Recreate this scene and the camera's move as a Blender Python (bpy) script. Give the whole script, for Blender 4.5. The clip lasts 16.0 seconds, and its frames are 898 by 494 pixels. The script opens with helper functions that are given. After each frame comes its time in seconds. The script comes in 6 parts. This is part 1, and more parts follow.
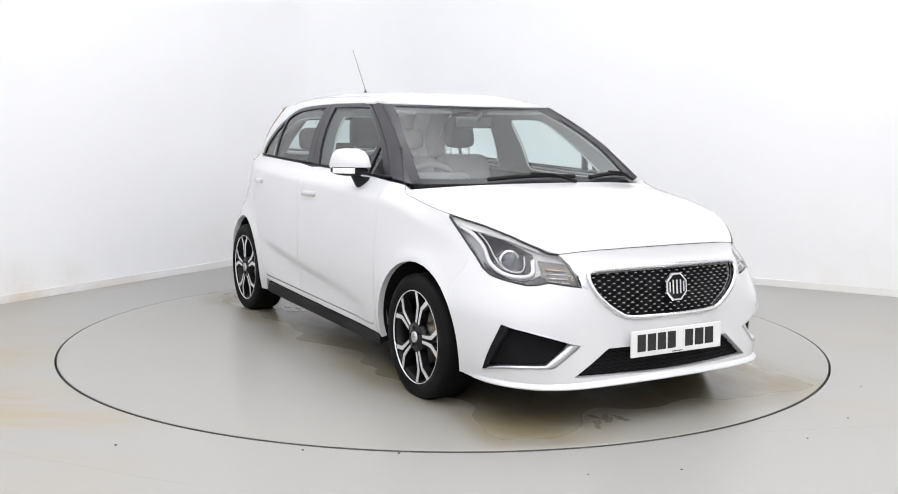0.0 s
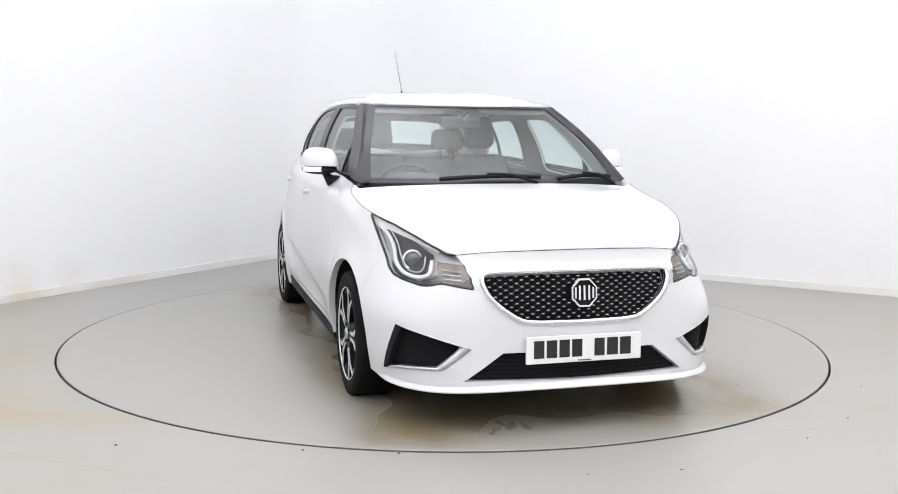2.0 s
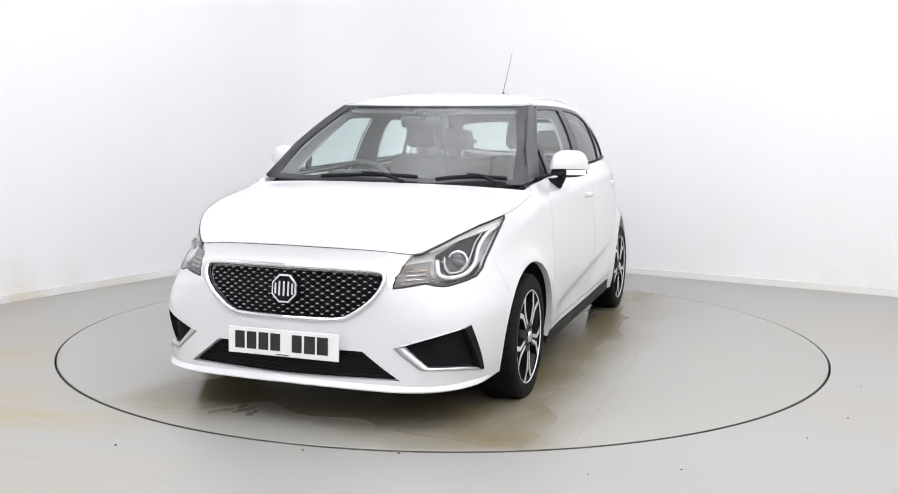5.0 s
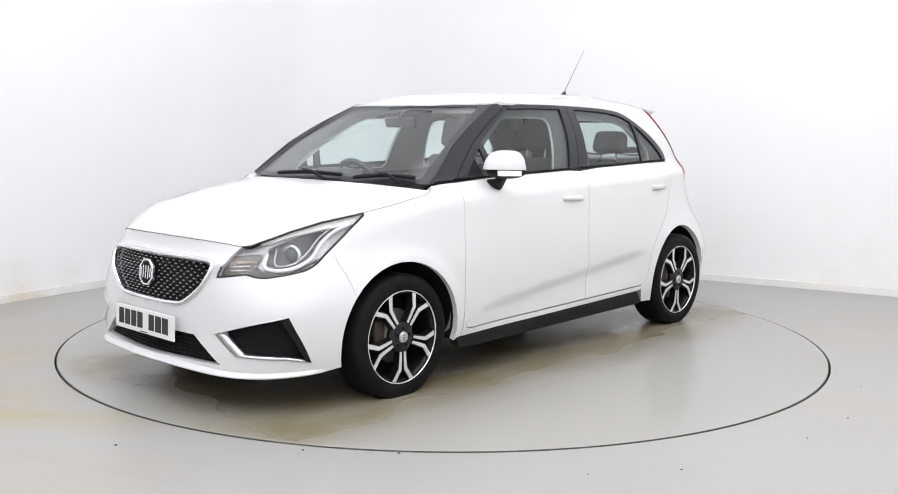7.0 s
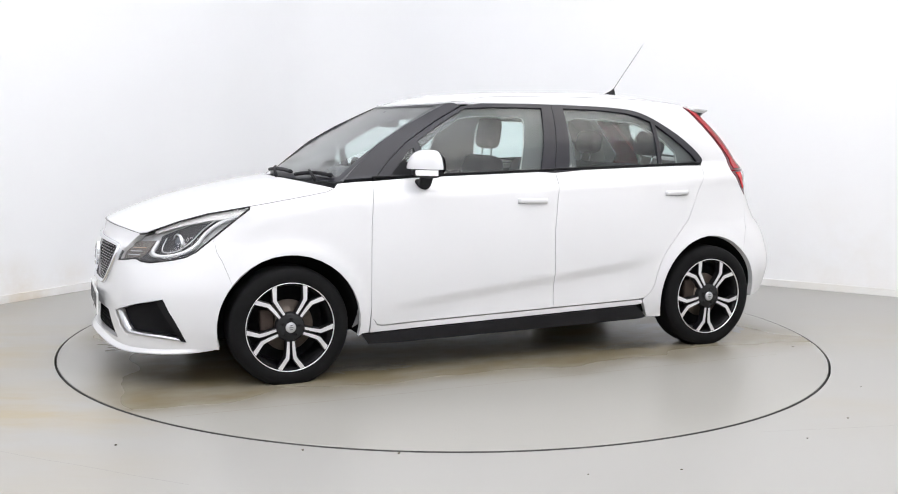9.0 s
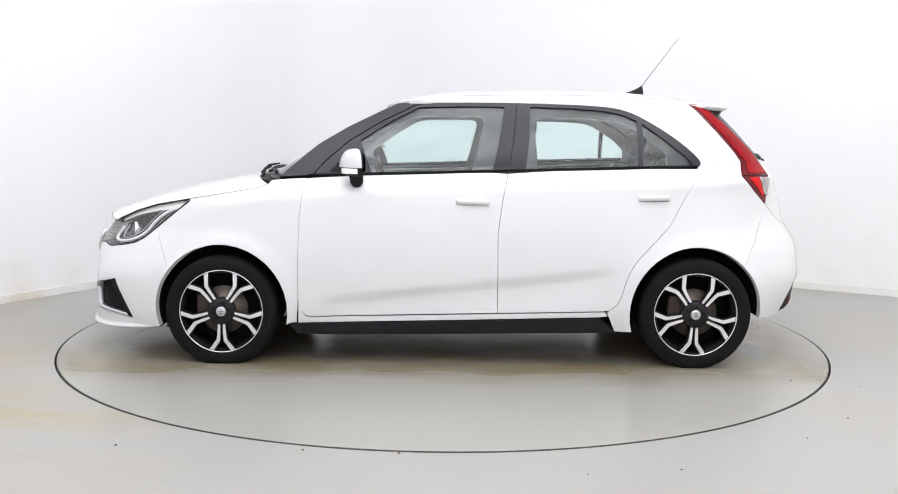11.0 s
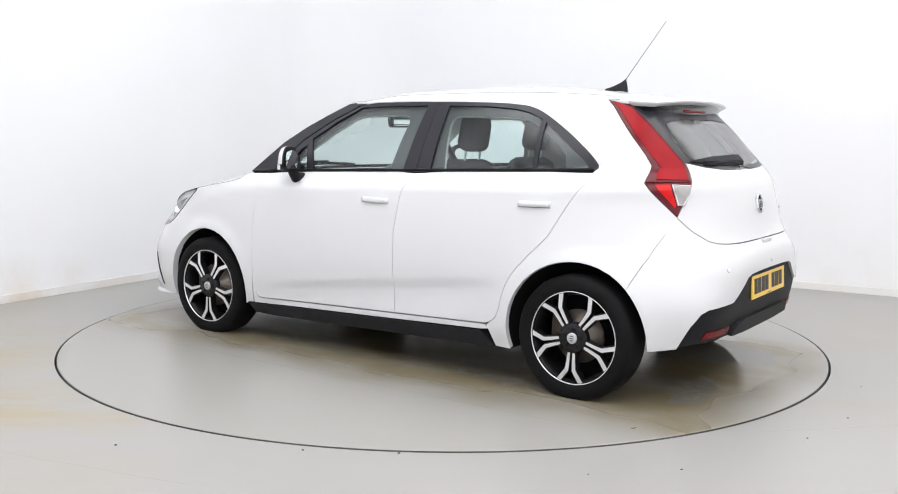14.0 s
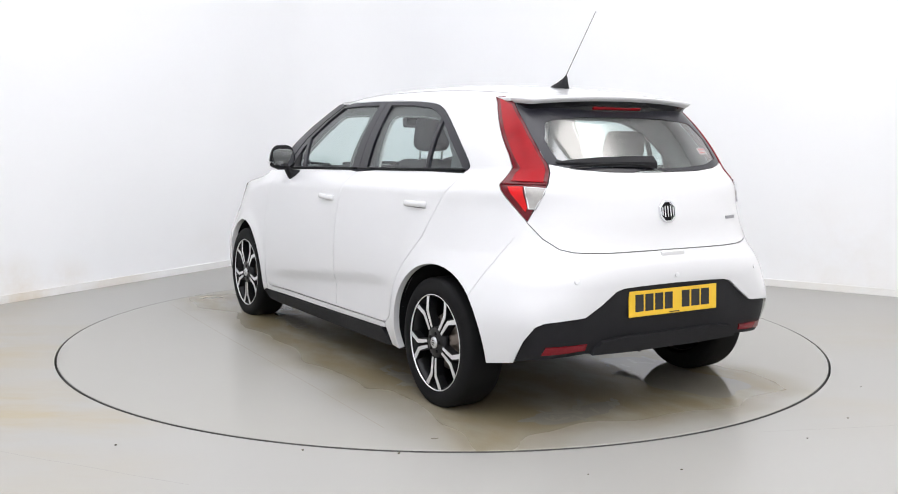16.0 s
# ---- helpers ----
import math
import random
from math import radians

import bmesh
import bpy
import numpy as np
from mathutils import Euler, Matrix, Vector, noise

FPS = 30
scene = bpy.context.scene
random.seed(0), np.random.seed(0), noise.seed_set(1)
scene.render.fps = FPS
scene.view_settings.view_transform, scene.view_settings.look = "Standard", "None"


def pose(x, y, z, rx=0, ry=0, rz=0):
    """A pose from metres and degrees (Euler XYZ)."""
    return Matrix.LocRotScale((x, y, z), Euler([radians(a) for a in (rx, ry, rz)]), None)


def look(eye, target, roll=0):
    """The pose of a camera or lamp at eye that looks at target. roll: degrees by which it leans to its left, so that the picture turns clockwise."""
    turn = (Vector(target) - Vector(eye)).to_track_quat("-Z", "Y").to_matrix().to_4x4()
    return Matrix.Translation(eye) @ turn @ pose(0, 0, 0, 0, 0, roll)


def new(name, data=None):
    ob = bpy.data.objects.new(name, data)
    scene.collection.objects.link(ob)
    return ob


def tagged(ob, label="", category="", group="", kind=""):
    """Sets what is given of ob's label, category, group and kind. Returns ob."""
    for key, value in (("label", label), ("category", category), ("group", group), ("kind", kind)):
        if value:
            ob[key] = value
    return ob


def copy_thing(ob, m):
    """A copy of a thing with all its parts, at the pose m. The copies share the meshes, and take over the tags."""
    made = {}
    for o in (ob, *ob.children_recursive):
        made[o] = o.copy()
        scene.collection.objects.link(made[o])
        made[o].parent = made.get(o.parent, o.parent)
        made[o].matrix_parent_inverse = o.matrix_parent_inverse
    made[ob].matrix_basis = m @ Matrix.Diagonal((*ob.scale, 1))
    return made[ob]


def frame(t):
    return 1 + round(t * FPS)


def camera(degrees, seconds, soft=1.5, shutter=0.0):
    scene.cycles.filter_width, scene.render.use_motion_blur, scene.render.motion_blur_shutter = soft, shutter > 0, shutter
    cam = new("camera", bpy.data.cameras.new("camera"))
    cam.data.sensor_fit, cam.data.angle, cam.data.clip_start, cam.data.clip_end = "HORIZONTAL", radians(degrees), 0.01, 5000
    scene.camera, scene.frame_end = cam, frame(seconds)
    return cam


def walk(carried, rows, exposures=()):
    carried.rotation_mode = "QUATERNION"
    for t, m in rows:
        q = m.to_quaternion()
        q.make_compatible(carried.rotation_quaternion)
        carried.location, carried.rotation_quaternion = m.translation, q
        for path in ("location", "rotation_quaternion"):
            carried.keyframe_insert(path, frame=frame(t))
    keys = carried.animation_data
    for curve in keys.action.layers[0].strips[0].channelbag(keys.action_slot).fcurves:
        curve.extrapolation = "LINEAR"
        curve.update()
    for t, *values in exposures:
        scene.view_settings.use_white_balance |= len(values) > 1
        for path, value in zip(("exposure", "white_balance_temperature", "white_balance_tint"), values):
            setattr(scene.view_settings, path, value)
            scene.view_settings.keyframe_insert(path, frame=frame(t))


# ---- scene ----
cam = camera(50.01, 16.0, soft=1.0)
CAM = look((0.0, -5.910, 1.260), (0.0458, 4.0169, 0.0527), 0.625)
walk(cam, [(0.0, CAM), (16.0, CAM)])

# ---- light ----
world = bpy.data.worlds.new("world")
scene.world = world
world.use_nodes = True
world.node_tree.nodes["Background"].inputs[0].default_value = (0.9, 0.95, 1.0, 1)
world.node_tree.nodes["Background"].inputs[1].default_value = 0.0
scene.view_settings.exposure = 0.0
PANEL_COOL, PANEL_WARM = 3.30, 3.25

# ---- materials ----


def mat(name, color, rough=0.5, metal=0.0, coat=0.0, vary=0.06, scale=6.0, bump=0.0, bump_scale=60.0, rough_vary=0.0, spec=0.5):
    m = bpy.data.materials.new(name)
    m.use_nodes = True
    nt = m.node_tree
    b = nt.nodes["Principled BSDF"]
    b.inputs["Roughness"].default_value = rough
    b.inputs["Metallic"].default_value = metal
    b.inputs["Coat Weight"].default_value = coat
    b.inputs["Coat Roughness"].default_value = 0.03
    b.inputs["Specular IOR Level"].default_value = spec
    tc = nt.nodes.new("ShaderNodeTexCoord")
    no = nt.nodes.new("ShaderNodeTexNoise")
    no.inputs["Scale"].default_value = scale
    no.inputs["Detail"].default_value = 6
    nt.links.new(tc.outputs["Object"], no.inputs["Vector"])
    ramp = nt.nodes.new("ShaderNodeMix")
    ramp.data_type = "RGBA"
    ramp.inputs[6].default_value = (*[c * (1 - vary) for c in color], 1)
    ramp.inputs[7].default_value = (*[min(c * (1 + vary), 1) for c in color], 1)
    nt.links.new(no.outputs["Fac"], ramp.inputs[0])
    nt.links.new(ramp.outputs[2], b.inputs["Base Color"])
    if rough_vary:
        mr = nt.nodes.new("ShaderNodeMapRange")
        mr.inputs[3].default_value, mr.inputs[4].default_value = max(rough - rough_vary, 0), rough + rough_vary
        nt.links.new(no.outputs["Fac"], mr.inputs[0])
        nt.links.new(mr.outputs[0], b.inputs["Roughness"])
    if bump:
        n2 = nt.nodes.new("ShaderNodeTexNoise")
        n2.inputs["Scale"].default_value = bump_scale
        n2.inputs["Detail"].default_value = 4
        nt.links.new(tc.outputs["Object"], n2.inputs["Vector"])
        bp = nt.nodes.new("ShaderNodeBump")
        bp.inputs["Strength"].default_value = bump
        bp.inputs["Distance"].default_value = 0.002
        nt.links.new(n2.outputs["Fac"], bp.inputs["Height"])
        nt.links.new(bp.outputs[0], b.inputs["Normal"])
    return m


def glass(name, tint, gloss_rough=0.0, ior=1.5):
    """A thin clear pane: tinted see-through with a mirror's gloss by Fresnel."""
    m = bpy.data.materials.new(name)
    m.use_nodes = True
    nt = m.node_tree
    nt.nodes.clear()
    out = nt.nodes.new("ShaderNodeOutputMaterial")
    tr = nt.nodes.new("ShaderNodeBsdfTransparent")
    tr.inputs[0].default_value = (*tint, 1)
    gl = nt.nodes.new("ShaderNodeBsdfGlossy")
    gl.inputs["Roughness"].default_value = gloss_rough
    lw = nt.nodes.new("ShaderNodeLayerWeight")
    lw.inputs[0].default_value = 0.5
    pw = nt.nodes.new("ShaderNodeMath")
    pw.operation = "POWER"
    pw.inputs[1].default_value = 4.0
    fr = nt.nodes.new("ShaderNodeMapRange")
    base = ((ior - 1) / (ior + 1)) ** 2 * 1.7
    fr.inputs[3].default_value, fr.inputs[4].default_value = base, 0.85
    nt.links.new(lw.outputs["Facing"], pw.inputs[0])
    nt.links.new(pw.outputs[0], fr.inputs[0])
    mx = nt.nodes.new("ShaderNodeMixShader")
    nt.links.new(fr.outputs[0], mx.inputs[0])
    nt.links.new(tr.outputs[0], mx.inputs[1])
    nt.links.new(gl.outputs[0], mx.inputs[2])
    nt.links.new(mx.outputs[0], out.inputs[0])
    return m


def glow(name, color, strength):
    m = bpy.data.materials.new(name)
    m.use_nodes = True
    b = m.node_tree.nodes["Principled BSDF"]
    b.inputs["Base Color"].default_value = (0.8, 0.8, 0.8, 1)
    b.inputs["Emission Color"].default_value = (*color, 1)
    b.inputs["Emission Strength"].default_value = strength
    return m


def stained(name, base, stain, rough, spots, bump=0.05, coat=0.0, streak=(1, 1, 1), grain=0.05):
    """Paint or resin with cloudy stains in places: spots are (x, y, z, radius, amount) in the world."""
    m = mat(name, base, rough, 0, coat, grain, 1.2, bump, 35.0, 0.05)
    nt = m.node_tree
    b = nt.nodes["Principled BSDF"]
    link = b.inputs["Base Color"].links[0].from_socket
    geo = nt.nodes.new("ShaderNodeNewGeometry")
    pos = geo.outputs["Position"]
    mp = nt.nodes.new("ShaderNodeMapping")
    mp.inputs["Scale"].default_value = streak
    nt.links.new(pos, mp.inputs[0])
    no = nt.nodes.new("ShaderNodeTexNoise")
    no.inputs["Scale"].default_value, no.inputs["Detail"].default_value, no.inputs["Roughness"].default_value = 1.6, 8, 0.62
    nt.links.new(mp.outputs[0], no.inputs["Vector"])
    cloud = nt.nodes.new("ShaderNodeMapRange")
    cloud.inputs[1].default_value, cloud.inputs[2].default_value = 0.38, 0.68
    nt.links.new(no.outputs["Fac"], cloud.inputs[0])
    total = None
    for x, y, z, r, amount in spots:
        d = nt.nodes.new("ShaderNodeVectorMath")
        d.operation = "DISTANCE"
        d.inputs[1].default_value = (x, y, z)
        nt.links.new(pos, d.inputs[0])
        f = nt.nodes.new("ShaderNodeMapRange")
        f.interpolation_type = "SMOOTHSTEP"
        f.inputs[1].default_value, f.inputs[2].default_value = r * 0.15, r
        f.inputs[3].default_value, f.inputs[4].default_value = amount, 0
        nt.links.new(d.outputs["Value"], f.inputs[0])
        if total is None:
            total = f.outputs[0]
        else:
            a = nt.nodes.new("ShaderNodeMath")
            a.operation = "MAXIMUM"
            nt.links.new(total, a.inputs[0])
            nt.links.new(f.outputs[0], a.inputs[1])
            total = a.outputs[0]
    mul = nt.nodes.new("ShaderNodeMath")
    mul.operation = "MULTIPLY"
    nt.links.new(cloud.outputs[0], mul.inputs[0])
    nt.links.new(total, mul.inputs[1])
    mx = nt.nodes.new("ShaderNodeMix")
    mx.data_type = "RGBA"
    mx.inputs[7].default_value = (*stain, 1)
    nt.links.new(mul.outputs[0], mx.inputs[0])
    nt.links.new(link, mx.inputs[6])
    nt.links.new(mx.outputs[2], b.inputs["Base Color"])
    return m


M_WALL = stained("white wall paint", (0.858, 0.864, 0.876), (0.66, 0.56, 0.42), 0.6,
                 [(-3.1, 0.95, 0.06, 0.36, 0.6), (-2.85, 1.3, 0.06, 0.30, 0.5), (-2.1, 2.6, 0.1, 0.4, 0.15), (3.2, 1.7, 0.1, 0.9, 0.25), (2.3, 2.25, 0.2, 0.6, 0.15)], 0.03, grain=0.02)
M_SKIRT = stained("skirting paint", (0.80, 0.80, 0.79), (0.62, 0.52, 0.38), 0.5, [(-3.1, 0.9, 0.03, 0.7, 0.9), (-2.6, 1.7, 0.03, 0.5, 0.5), (3.0, 1.8, 0.03, 1.0, 0.3)], 0.03)
M_FLOOR = stained("grey floor resin", (0.330, 0.324, 0.305), (0.33, 0.265, 0.145), 0.36,
                  [(-2.9, -0.6, 0, 1.3, 0.85), (-2.0, -1.75, 0, 0.75, 0.95), (-1.5, -1.85, 0, 0.5, 0.7), (-2.5, -2.2, 0, 1.0, 0.6), (-1.6, -2.6, 0, 0.9, 0.3), (2.7, 0.2, 0, 1.0, 0.25), (-3.2, 0.6, 0, 0.9, 0.4), (1.9, -1.6, 0, 0.6, 0.2)], 0.015, streak=(0.7, 2.2, 1))

def deck_resin():
    """Glossy grey resin; a wet brown stain with a tide mark has dried along the track of the cars."""
    m = mat("turntable resin", (0.318, 0.310, 0.284), 0.30, 0, 0, 0.05, 1.2, 0.015, 35.0, 0.05)
    nt = m.node_tree
    b = nt.nodes["Principled BSDF"]
    base = b.inputs["Base Color"].links[0].from_socket
    rough = b.inputs["Roughness"].links[0].from_socket
    pos = nt.nodes.new("ShaderNodeTexCoord").outputs["Object"]

    def noise(scale, detail, stretch=(1, 1, 1)):
        mp = nt.nodes.new("ShaderNodeMapping")
        mp.inputs["Scale"].default_value = stretch
        nt.links.new(pos, mp.inputs[0])
        no = nt.nodes.new("ShaderNodeTexNoise")
        no.inputs["Scale"].default_value, no.inputs["Detail"].default_value, no.inputs["Roughness"].default_value = scale, detail, 0.6
        nt.links.new(mp.outputs[0], no.inputs["Vector"])
        return no.outputs["Fac"]

    def math_(op, a, c, d=None):
        n = nt.nodes.new("ShaderNodeMath")
        n.operation = op
        for k, v in enumerate((a, c, d)):
            if v is None:
                continue
            if isinstance(v, (int, float)):
                n.inputs[k].default_value = v
            else:
                nt.links.new(v, n.inputs[k])
        return n.outputs[0]

    def ranged(v, a, c, d, e):
        n = nt.nodes.new("ShaderNodeMapRange")
        n.interpolation_type = "SMOOTHSTEP"
        n.inputs[1].default_value, n.inputs[2].default_value, n.inputs[3].default_value, n.inputs[4].default_value = a, c, d, e
        nt.links.new(v, n.inputs[0])
        return n.outputs[0]

    def blend(f, a, color):
        n = nt.nodes.new("ShaderNodeMix")
        n.data_type = "RGBA"
        nt.links.new(f, n.inputs[0])
        nt.links.new(a, n.inputs[6])
        n.inputs[7].default_value = (*color, 1)
        return n.outputs[2]

    sep = nt.nodes.new("ShaderNodeSeparateXYZ")
    nt.links.new(pos, sep.inputs[0])
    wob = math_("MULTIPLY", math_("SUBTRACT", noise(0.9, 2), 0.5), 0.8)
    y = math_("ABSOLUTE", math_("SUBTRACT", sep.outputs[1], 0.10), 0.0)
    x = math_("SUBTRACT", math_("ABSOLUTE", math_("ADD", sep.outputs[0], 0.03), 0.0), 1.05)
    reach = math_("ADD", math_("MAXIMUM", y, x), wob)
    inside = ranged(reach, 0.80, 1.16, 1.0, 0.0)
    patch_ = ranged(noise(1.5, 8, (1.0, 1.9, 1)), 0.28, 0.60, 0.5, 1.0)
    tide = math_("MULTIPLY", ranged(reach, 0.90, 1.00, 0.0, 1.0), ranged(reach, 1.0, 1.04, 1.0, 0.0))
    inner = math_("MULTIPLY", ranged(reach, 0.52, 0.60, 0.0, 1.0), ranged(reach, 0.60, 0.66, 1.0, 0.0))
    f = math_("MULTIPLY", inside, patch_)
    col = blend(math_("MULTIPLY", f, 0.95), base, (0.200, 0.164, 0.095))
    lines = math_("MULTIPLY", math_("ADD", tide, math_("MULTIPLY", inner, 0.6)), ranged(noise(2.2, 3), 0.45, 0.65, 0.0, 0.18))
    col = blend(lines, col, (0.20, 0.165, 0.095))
    specks = ranged(noise(55.0, 2), 0.745, 0.79, 0.0, 0.6)
    col = blend(specks, col, (0.16, 0.14, 0.11))
    nt.links.new(col, b.inputs["Base Color"])
    wet = ranged(reach, 0.75, 1.0, 1.0, 0.0)
    n = nt.nodes.new("ShaderNodeMix")
    n.inputs[3].default_value = 0.21
    nt.links.new(wet, n.inputs[0])
    nt.links.new(rough, n.inputs[2])
    nt.links.new(n.outputs[0], b.inputs["Roughness"])
    return m


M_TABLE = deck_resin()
M_GAP = mat("dark gap", (0.02, 0.02, 0.02), 0.8)
M_RIM_SHADE = mat("edge band coloured dark like the shaded gap", (0.03, 0.03, 0.028), 0.6, 0.3)
M_CEIL = mat("ceiling paint", (0.8, 0.8, 0.8), 0.8)
M_PAINT = mat("white car paint", (0.680, 0.680, 0.690), 0.35, 0, 0.8, 0.01, 3.0)
M_BLACK_GLOSS = mat("gloss black trim", (0.008, 0.008, 0.010), 0.16, 0, 0.4, 0.1, 20, spec=0.3)
M_FILM = mat("satin black pillar film", (0.012, 0.012, 0.018), 0.30, 0, 0.0, 0.1, 20, spec=0.5)
M_BLACK = mat("black plastic", (0.016, 0.016, 0.018), 0.55, 0, 0, 0.15, 30, 0.25, 400, spec=0.15)
M_SEAL = mat("rubber seal", (0.010, 0.010, 0.011), 0.6, spec=0.15)
M_ROOF_SEAM = mat("grey seam sealer", (0.30, 0.30, 0.31), 0.6)
M_DARK = mat("dark underside", (0.008, 0.008, 0.009), 0.85, spec=0.15)
M_CHROME = mat("chrome", (0.80, 0.81, 0.83), 0.10, 1.0, 0, 0.02, 10)
M_SATIN = mat("satin silver", (0.62, 0.63, 0.65), 0.30, 1.0, 0, 0.03, 10)
M_MACHINED = mat("machined alloy", (0.76, 0.76, 0.77), 0.34, 0.7, 0.3, 0.05, 40)
M_WHEEL_BLACK = mat("black wheel paint", (0.009, 0.009, 0.010), 0.36, 0, 0.1, 0.1, 20, spec=0.25)
M_TYRE = mat("tyre rubber", (0.008, 0.008, 0.0085), 0.66, 0, 0, 0.15, 25, 0.2, 150, spec=0.10)
M_DISC = mat("brake disc", (0.24, 0.20, 0.17), 0.45, 0.7, 0, 0.3, 18)
M_CALIPER = mat("rusty hub steel", (0.055, 0.038, 0.03), 0.7, 0.3, 0, 0.4, 30)
M_GLASS = glass("side glass", (0.85, 0.955, 0.94), 0.20, 1.55)
M_SCREEN = glass("windscreen glass", (0.89, 0.96, 0.95), 0.30, 1.68)
M_REAR_GLASS = glass("rear glass", (0.84, 0.94, 0.92), 0.12, 2.4)
M_LENS = glass("clear lens", (0.95, 0.95, 0.95), 0.02, 1.35)
M_LAMP_SILVER = mat("silver lamp housing", (0.50, 0.50, 0.51), 0.34, 0.3, 0, 0.1, 30)
M_LAMP_DARK = mat("dark lamp housing", (0.035, 0.035, 0.040), 0.35, 0.1, 0, 0.1, 30)
M_LAMP_GREY = mat("grey lamp reflector", (0.42, 0.42, 0.44), 0.28, 0.8, 0, 0.1, 40)
M_BROW = mat("silver lamp trim", (0.90, 0.89, 0.88), 0.30, 0.0, 0.3, 0.03, 20)
M_CLEAR = mat("smoked clear reflector", (0.40, 0.385, 0.37), 0.3, 0.4, 0.3, 0.35, 25)
M_DRL = mat("white light guide", (0.75, 0.76, 0.78), 0.25, 0, 0.5, 0.02, 10)
M_PROJECTOR = mat("projector lens", (0.10, 0.11, 0.13), 0.04, 0.3, 1.0, 0.05, 10)
M_AMBER = mat("amber reflector", (0.60, 0.45, 0.34), 0.35, 0.2, 0.5, 0.1, 40)
M_RED = mat("red lamp lens", (0.30, 0.004, 0.009), 0.25, 0, 0.04, 0.55, 5, spec=0.15)
M_RED_BRIGHT = mat("bright red lens", (0.60, 0.010, 0.012), 0.25, 0, 0.12, 0.15, 30, spec=0.15)
M_RED_DARK = mat("smoked red lens", (0.11, 0.004, 0.008), 0.18, 0, 0.2, 0.1, 14, spec=0.25)
M_REFLECTOR = mat("red reflector", (0.15, 0.005, 0.010), 0.25, 0, 0.1, 0.3, 120, spec=0.25)
M_PLATE_W = mat("white plate", (0.80, 0.80, 0.79), 0.35, 0, 0.3, 0.02, 10)
M_PLATE_Y = mat("yellow plate", (0.80, 0.50, 0.02), 0.35, 0, 0.3, 0.03, 10)
M_STICKER = mat("pale pink sticker", (0.42, 0.33, 0.33), 0.6)
M_INK = mat("black ink", (0.01, 0.01, 0.011), 0.5)
M_SEAT = mat("dark seat cloth", (0.090, 0.092, 0.103), 0.9, 0, 0, 0.25, 40, 0.1, 200, spec=0.15)
M_DASH = mat("dark dashboard plastic", (0.085, 0.085, 0.090), 0.55, 0, 0, 0.15, 30, 0.08, 200, spec=0.15)
M_LINING = mat("grey roof lining", (0.62, 0.62, 0.61), 0.9, 0, 0, 0.05, 30)
M_CARD = mat("door card", (0.15, 0.15, 0.155), 0.7, 0, 0, 0.15, 30)
M_TRIM = mat("grey pillar trim", (0.55, 0.55, 0.54), 0.8)
# darker copy of the pillar trim, for the lining's shaded outward side
M_LINING_SHADE = mat("shaded lining grey", (0.09, 0.09, 0.092), 0.7, spec=0.2)
M_SMOKE = mat("smoked indicator housing", (0.13, 0.115, 0.105), 0.3, 0.3, 0.2, 0.25, 40)
M_STUD = mat("dull silver stud", (0.66, 0.66, 0.68), 0.3, 0.8, 0, 0.1, 30)
M_MIRROR = mat("mirror", (0.9, 0.9, 0.9), 0.02, 1.0, 0, 0.0, 5)
M_WATER = mat("puddle water", (0.24, 0.22, 0.18), 0.03, 0, 0, 0.1, 5, 0.7, 22.0)
M_WET = mat("standing water film", (0.21, 0.195, 0.16), 0.035, 0, 0, 0.1, 5, 0.08, 6.0)
M_GRIT = mat("dark grit", (0.10, 0.085, 0.06), 0.7)
M_DECK_SEAM = mat("brown deck seam", (0.275, 0.235, 0.175), 0.4, 0, 0, 0.2, 9)
M_SEAM = mat("floor seam", (0.27, 0.262, 0.245), 0.5)

# ---- the car's skin: one wrapped surface, p metres round the plan from the nose, z up ----
def curve1(x, knots):
    """Smooth value at x through (x, value) knots."""
    if x <= knots[0][0]:
        return knots[0][1]
    if x >= knots[-1][0]:
        return knots[-1][1]
    for i in range(len(knots) - 1):
        if x <= knots[i + 1][0]:
            break
    (x0, y0), (x1, y1) = knots[i], knots[i + 1]
    m0 = (y1 - knots[i - 1][1]) / (x1 - knots[i - 1][0]) if i else (y1 - y0) / (x1 - x0)
    m1 = (knots[i + 2][1] - y0) / (knots[i + 2][0] - x0) if i + 2 < len(knots) else (y1 - y0) / (x1 - x0)
    h = x1 - x0
    s = (x - x0) / h
    return (y0 * (1 + 2 * s) * (1 - s) ** 2 + m0 * h * s * (1 - s) ** 2 + y1 * s * s * (3 - 2 * s) + m1 * h * s * s * (s - 1))


NOSE = [(0.12, 2.10), (0.20, 2.115), (0.36, 2.11), (0.50, 2.105), (0.60, 2.10), (0.66, 2.085), (0.70, 2.06), (0.80, 2.05), (0.90, 2.07), (1.5, 2.07)]
TAIL = [(0.12, 1.80), (0.20, 1.84), (0.40, 1.90), (0.60, 1.925), (0.68, 1.918), (0.735, 1.889), (0.80, 1.866), (0.90, 1.845), (1.00, 1.815), (1.05, 1.785), (1.20, 1.64), (1.41, 1.43)]
WIDE = [(0.12, 0.81), (0.20, 0.835), (0.30, 0.855), (0.50, 0.866), (0.70, 0.861), (0.85, 0.847), (0.95, 0.832), (1.10, 0.815)]
RAIL = [(-1.5, 0.535), (-1.2, 0.555), (-0.6, 0.575), (0.0, 0.575), (0.35, 0.555), (1.0, 0.50)]
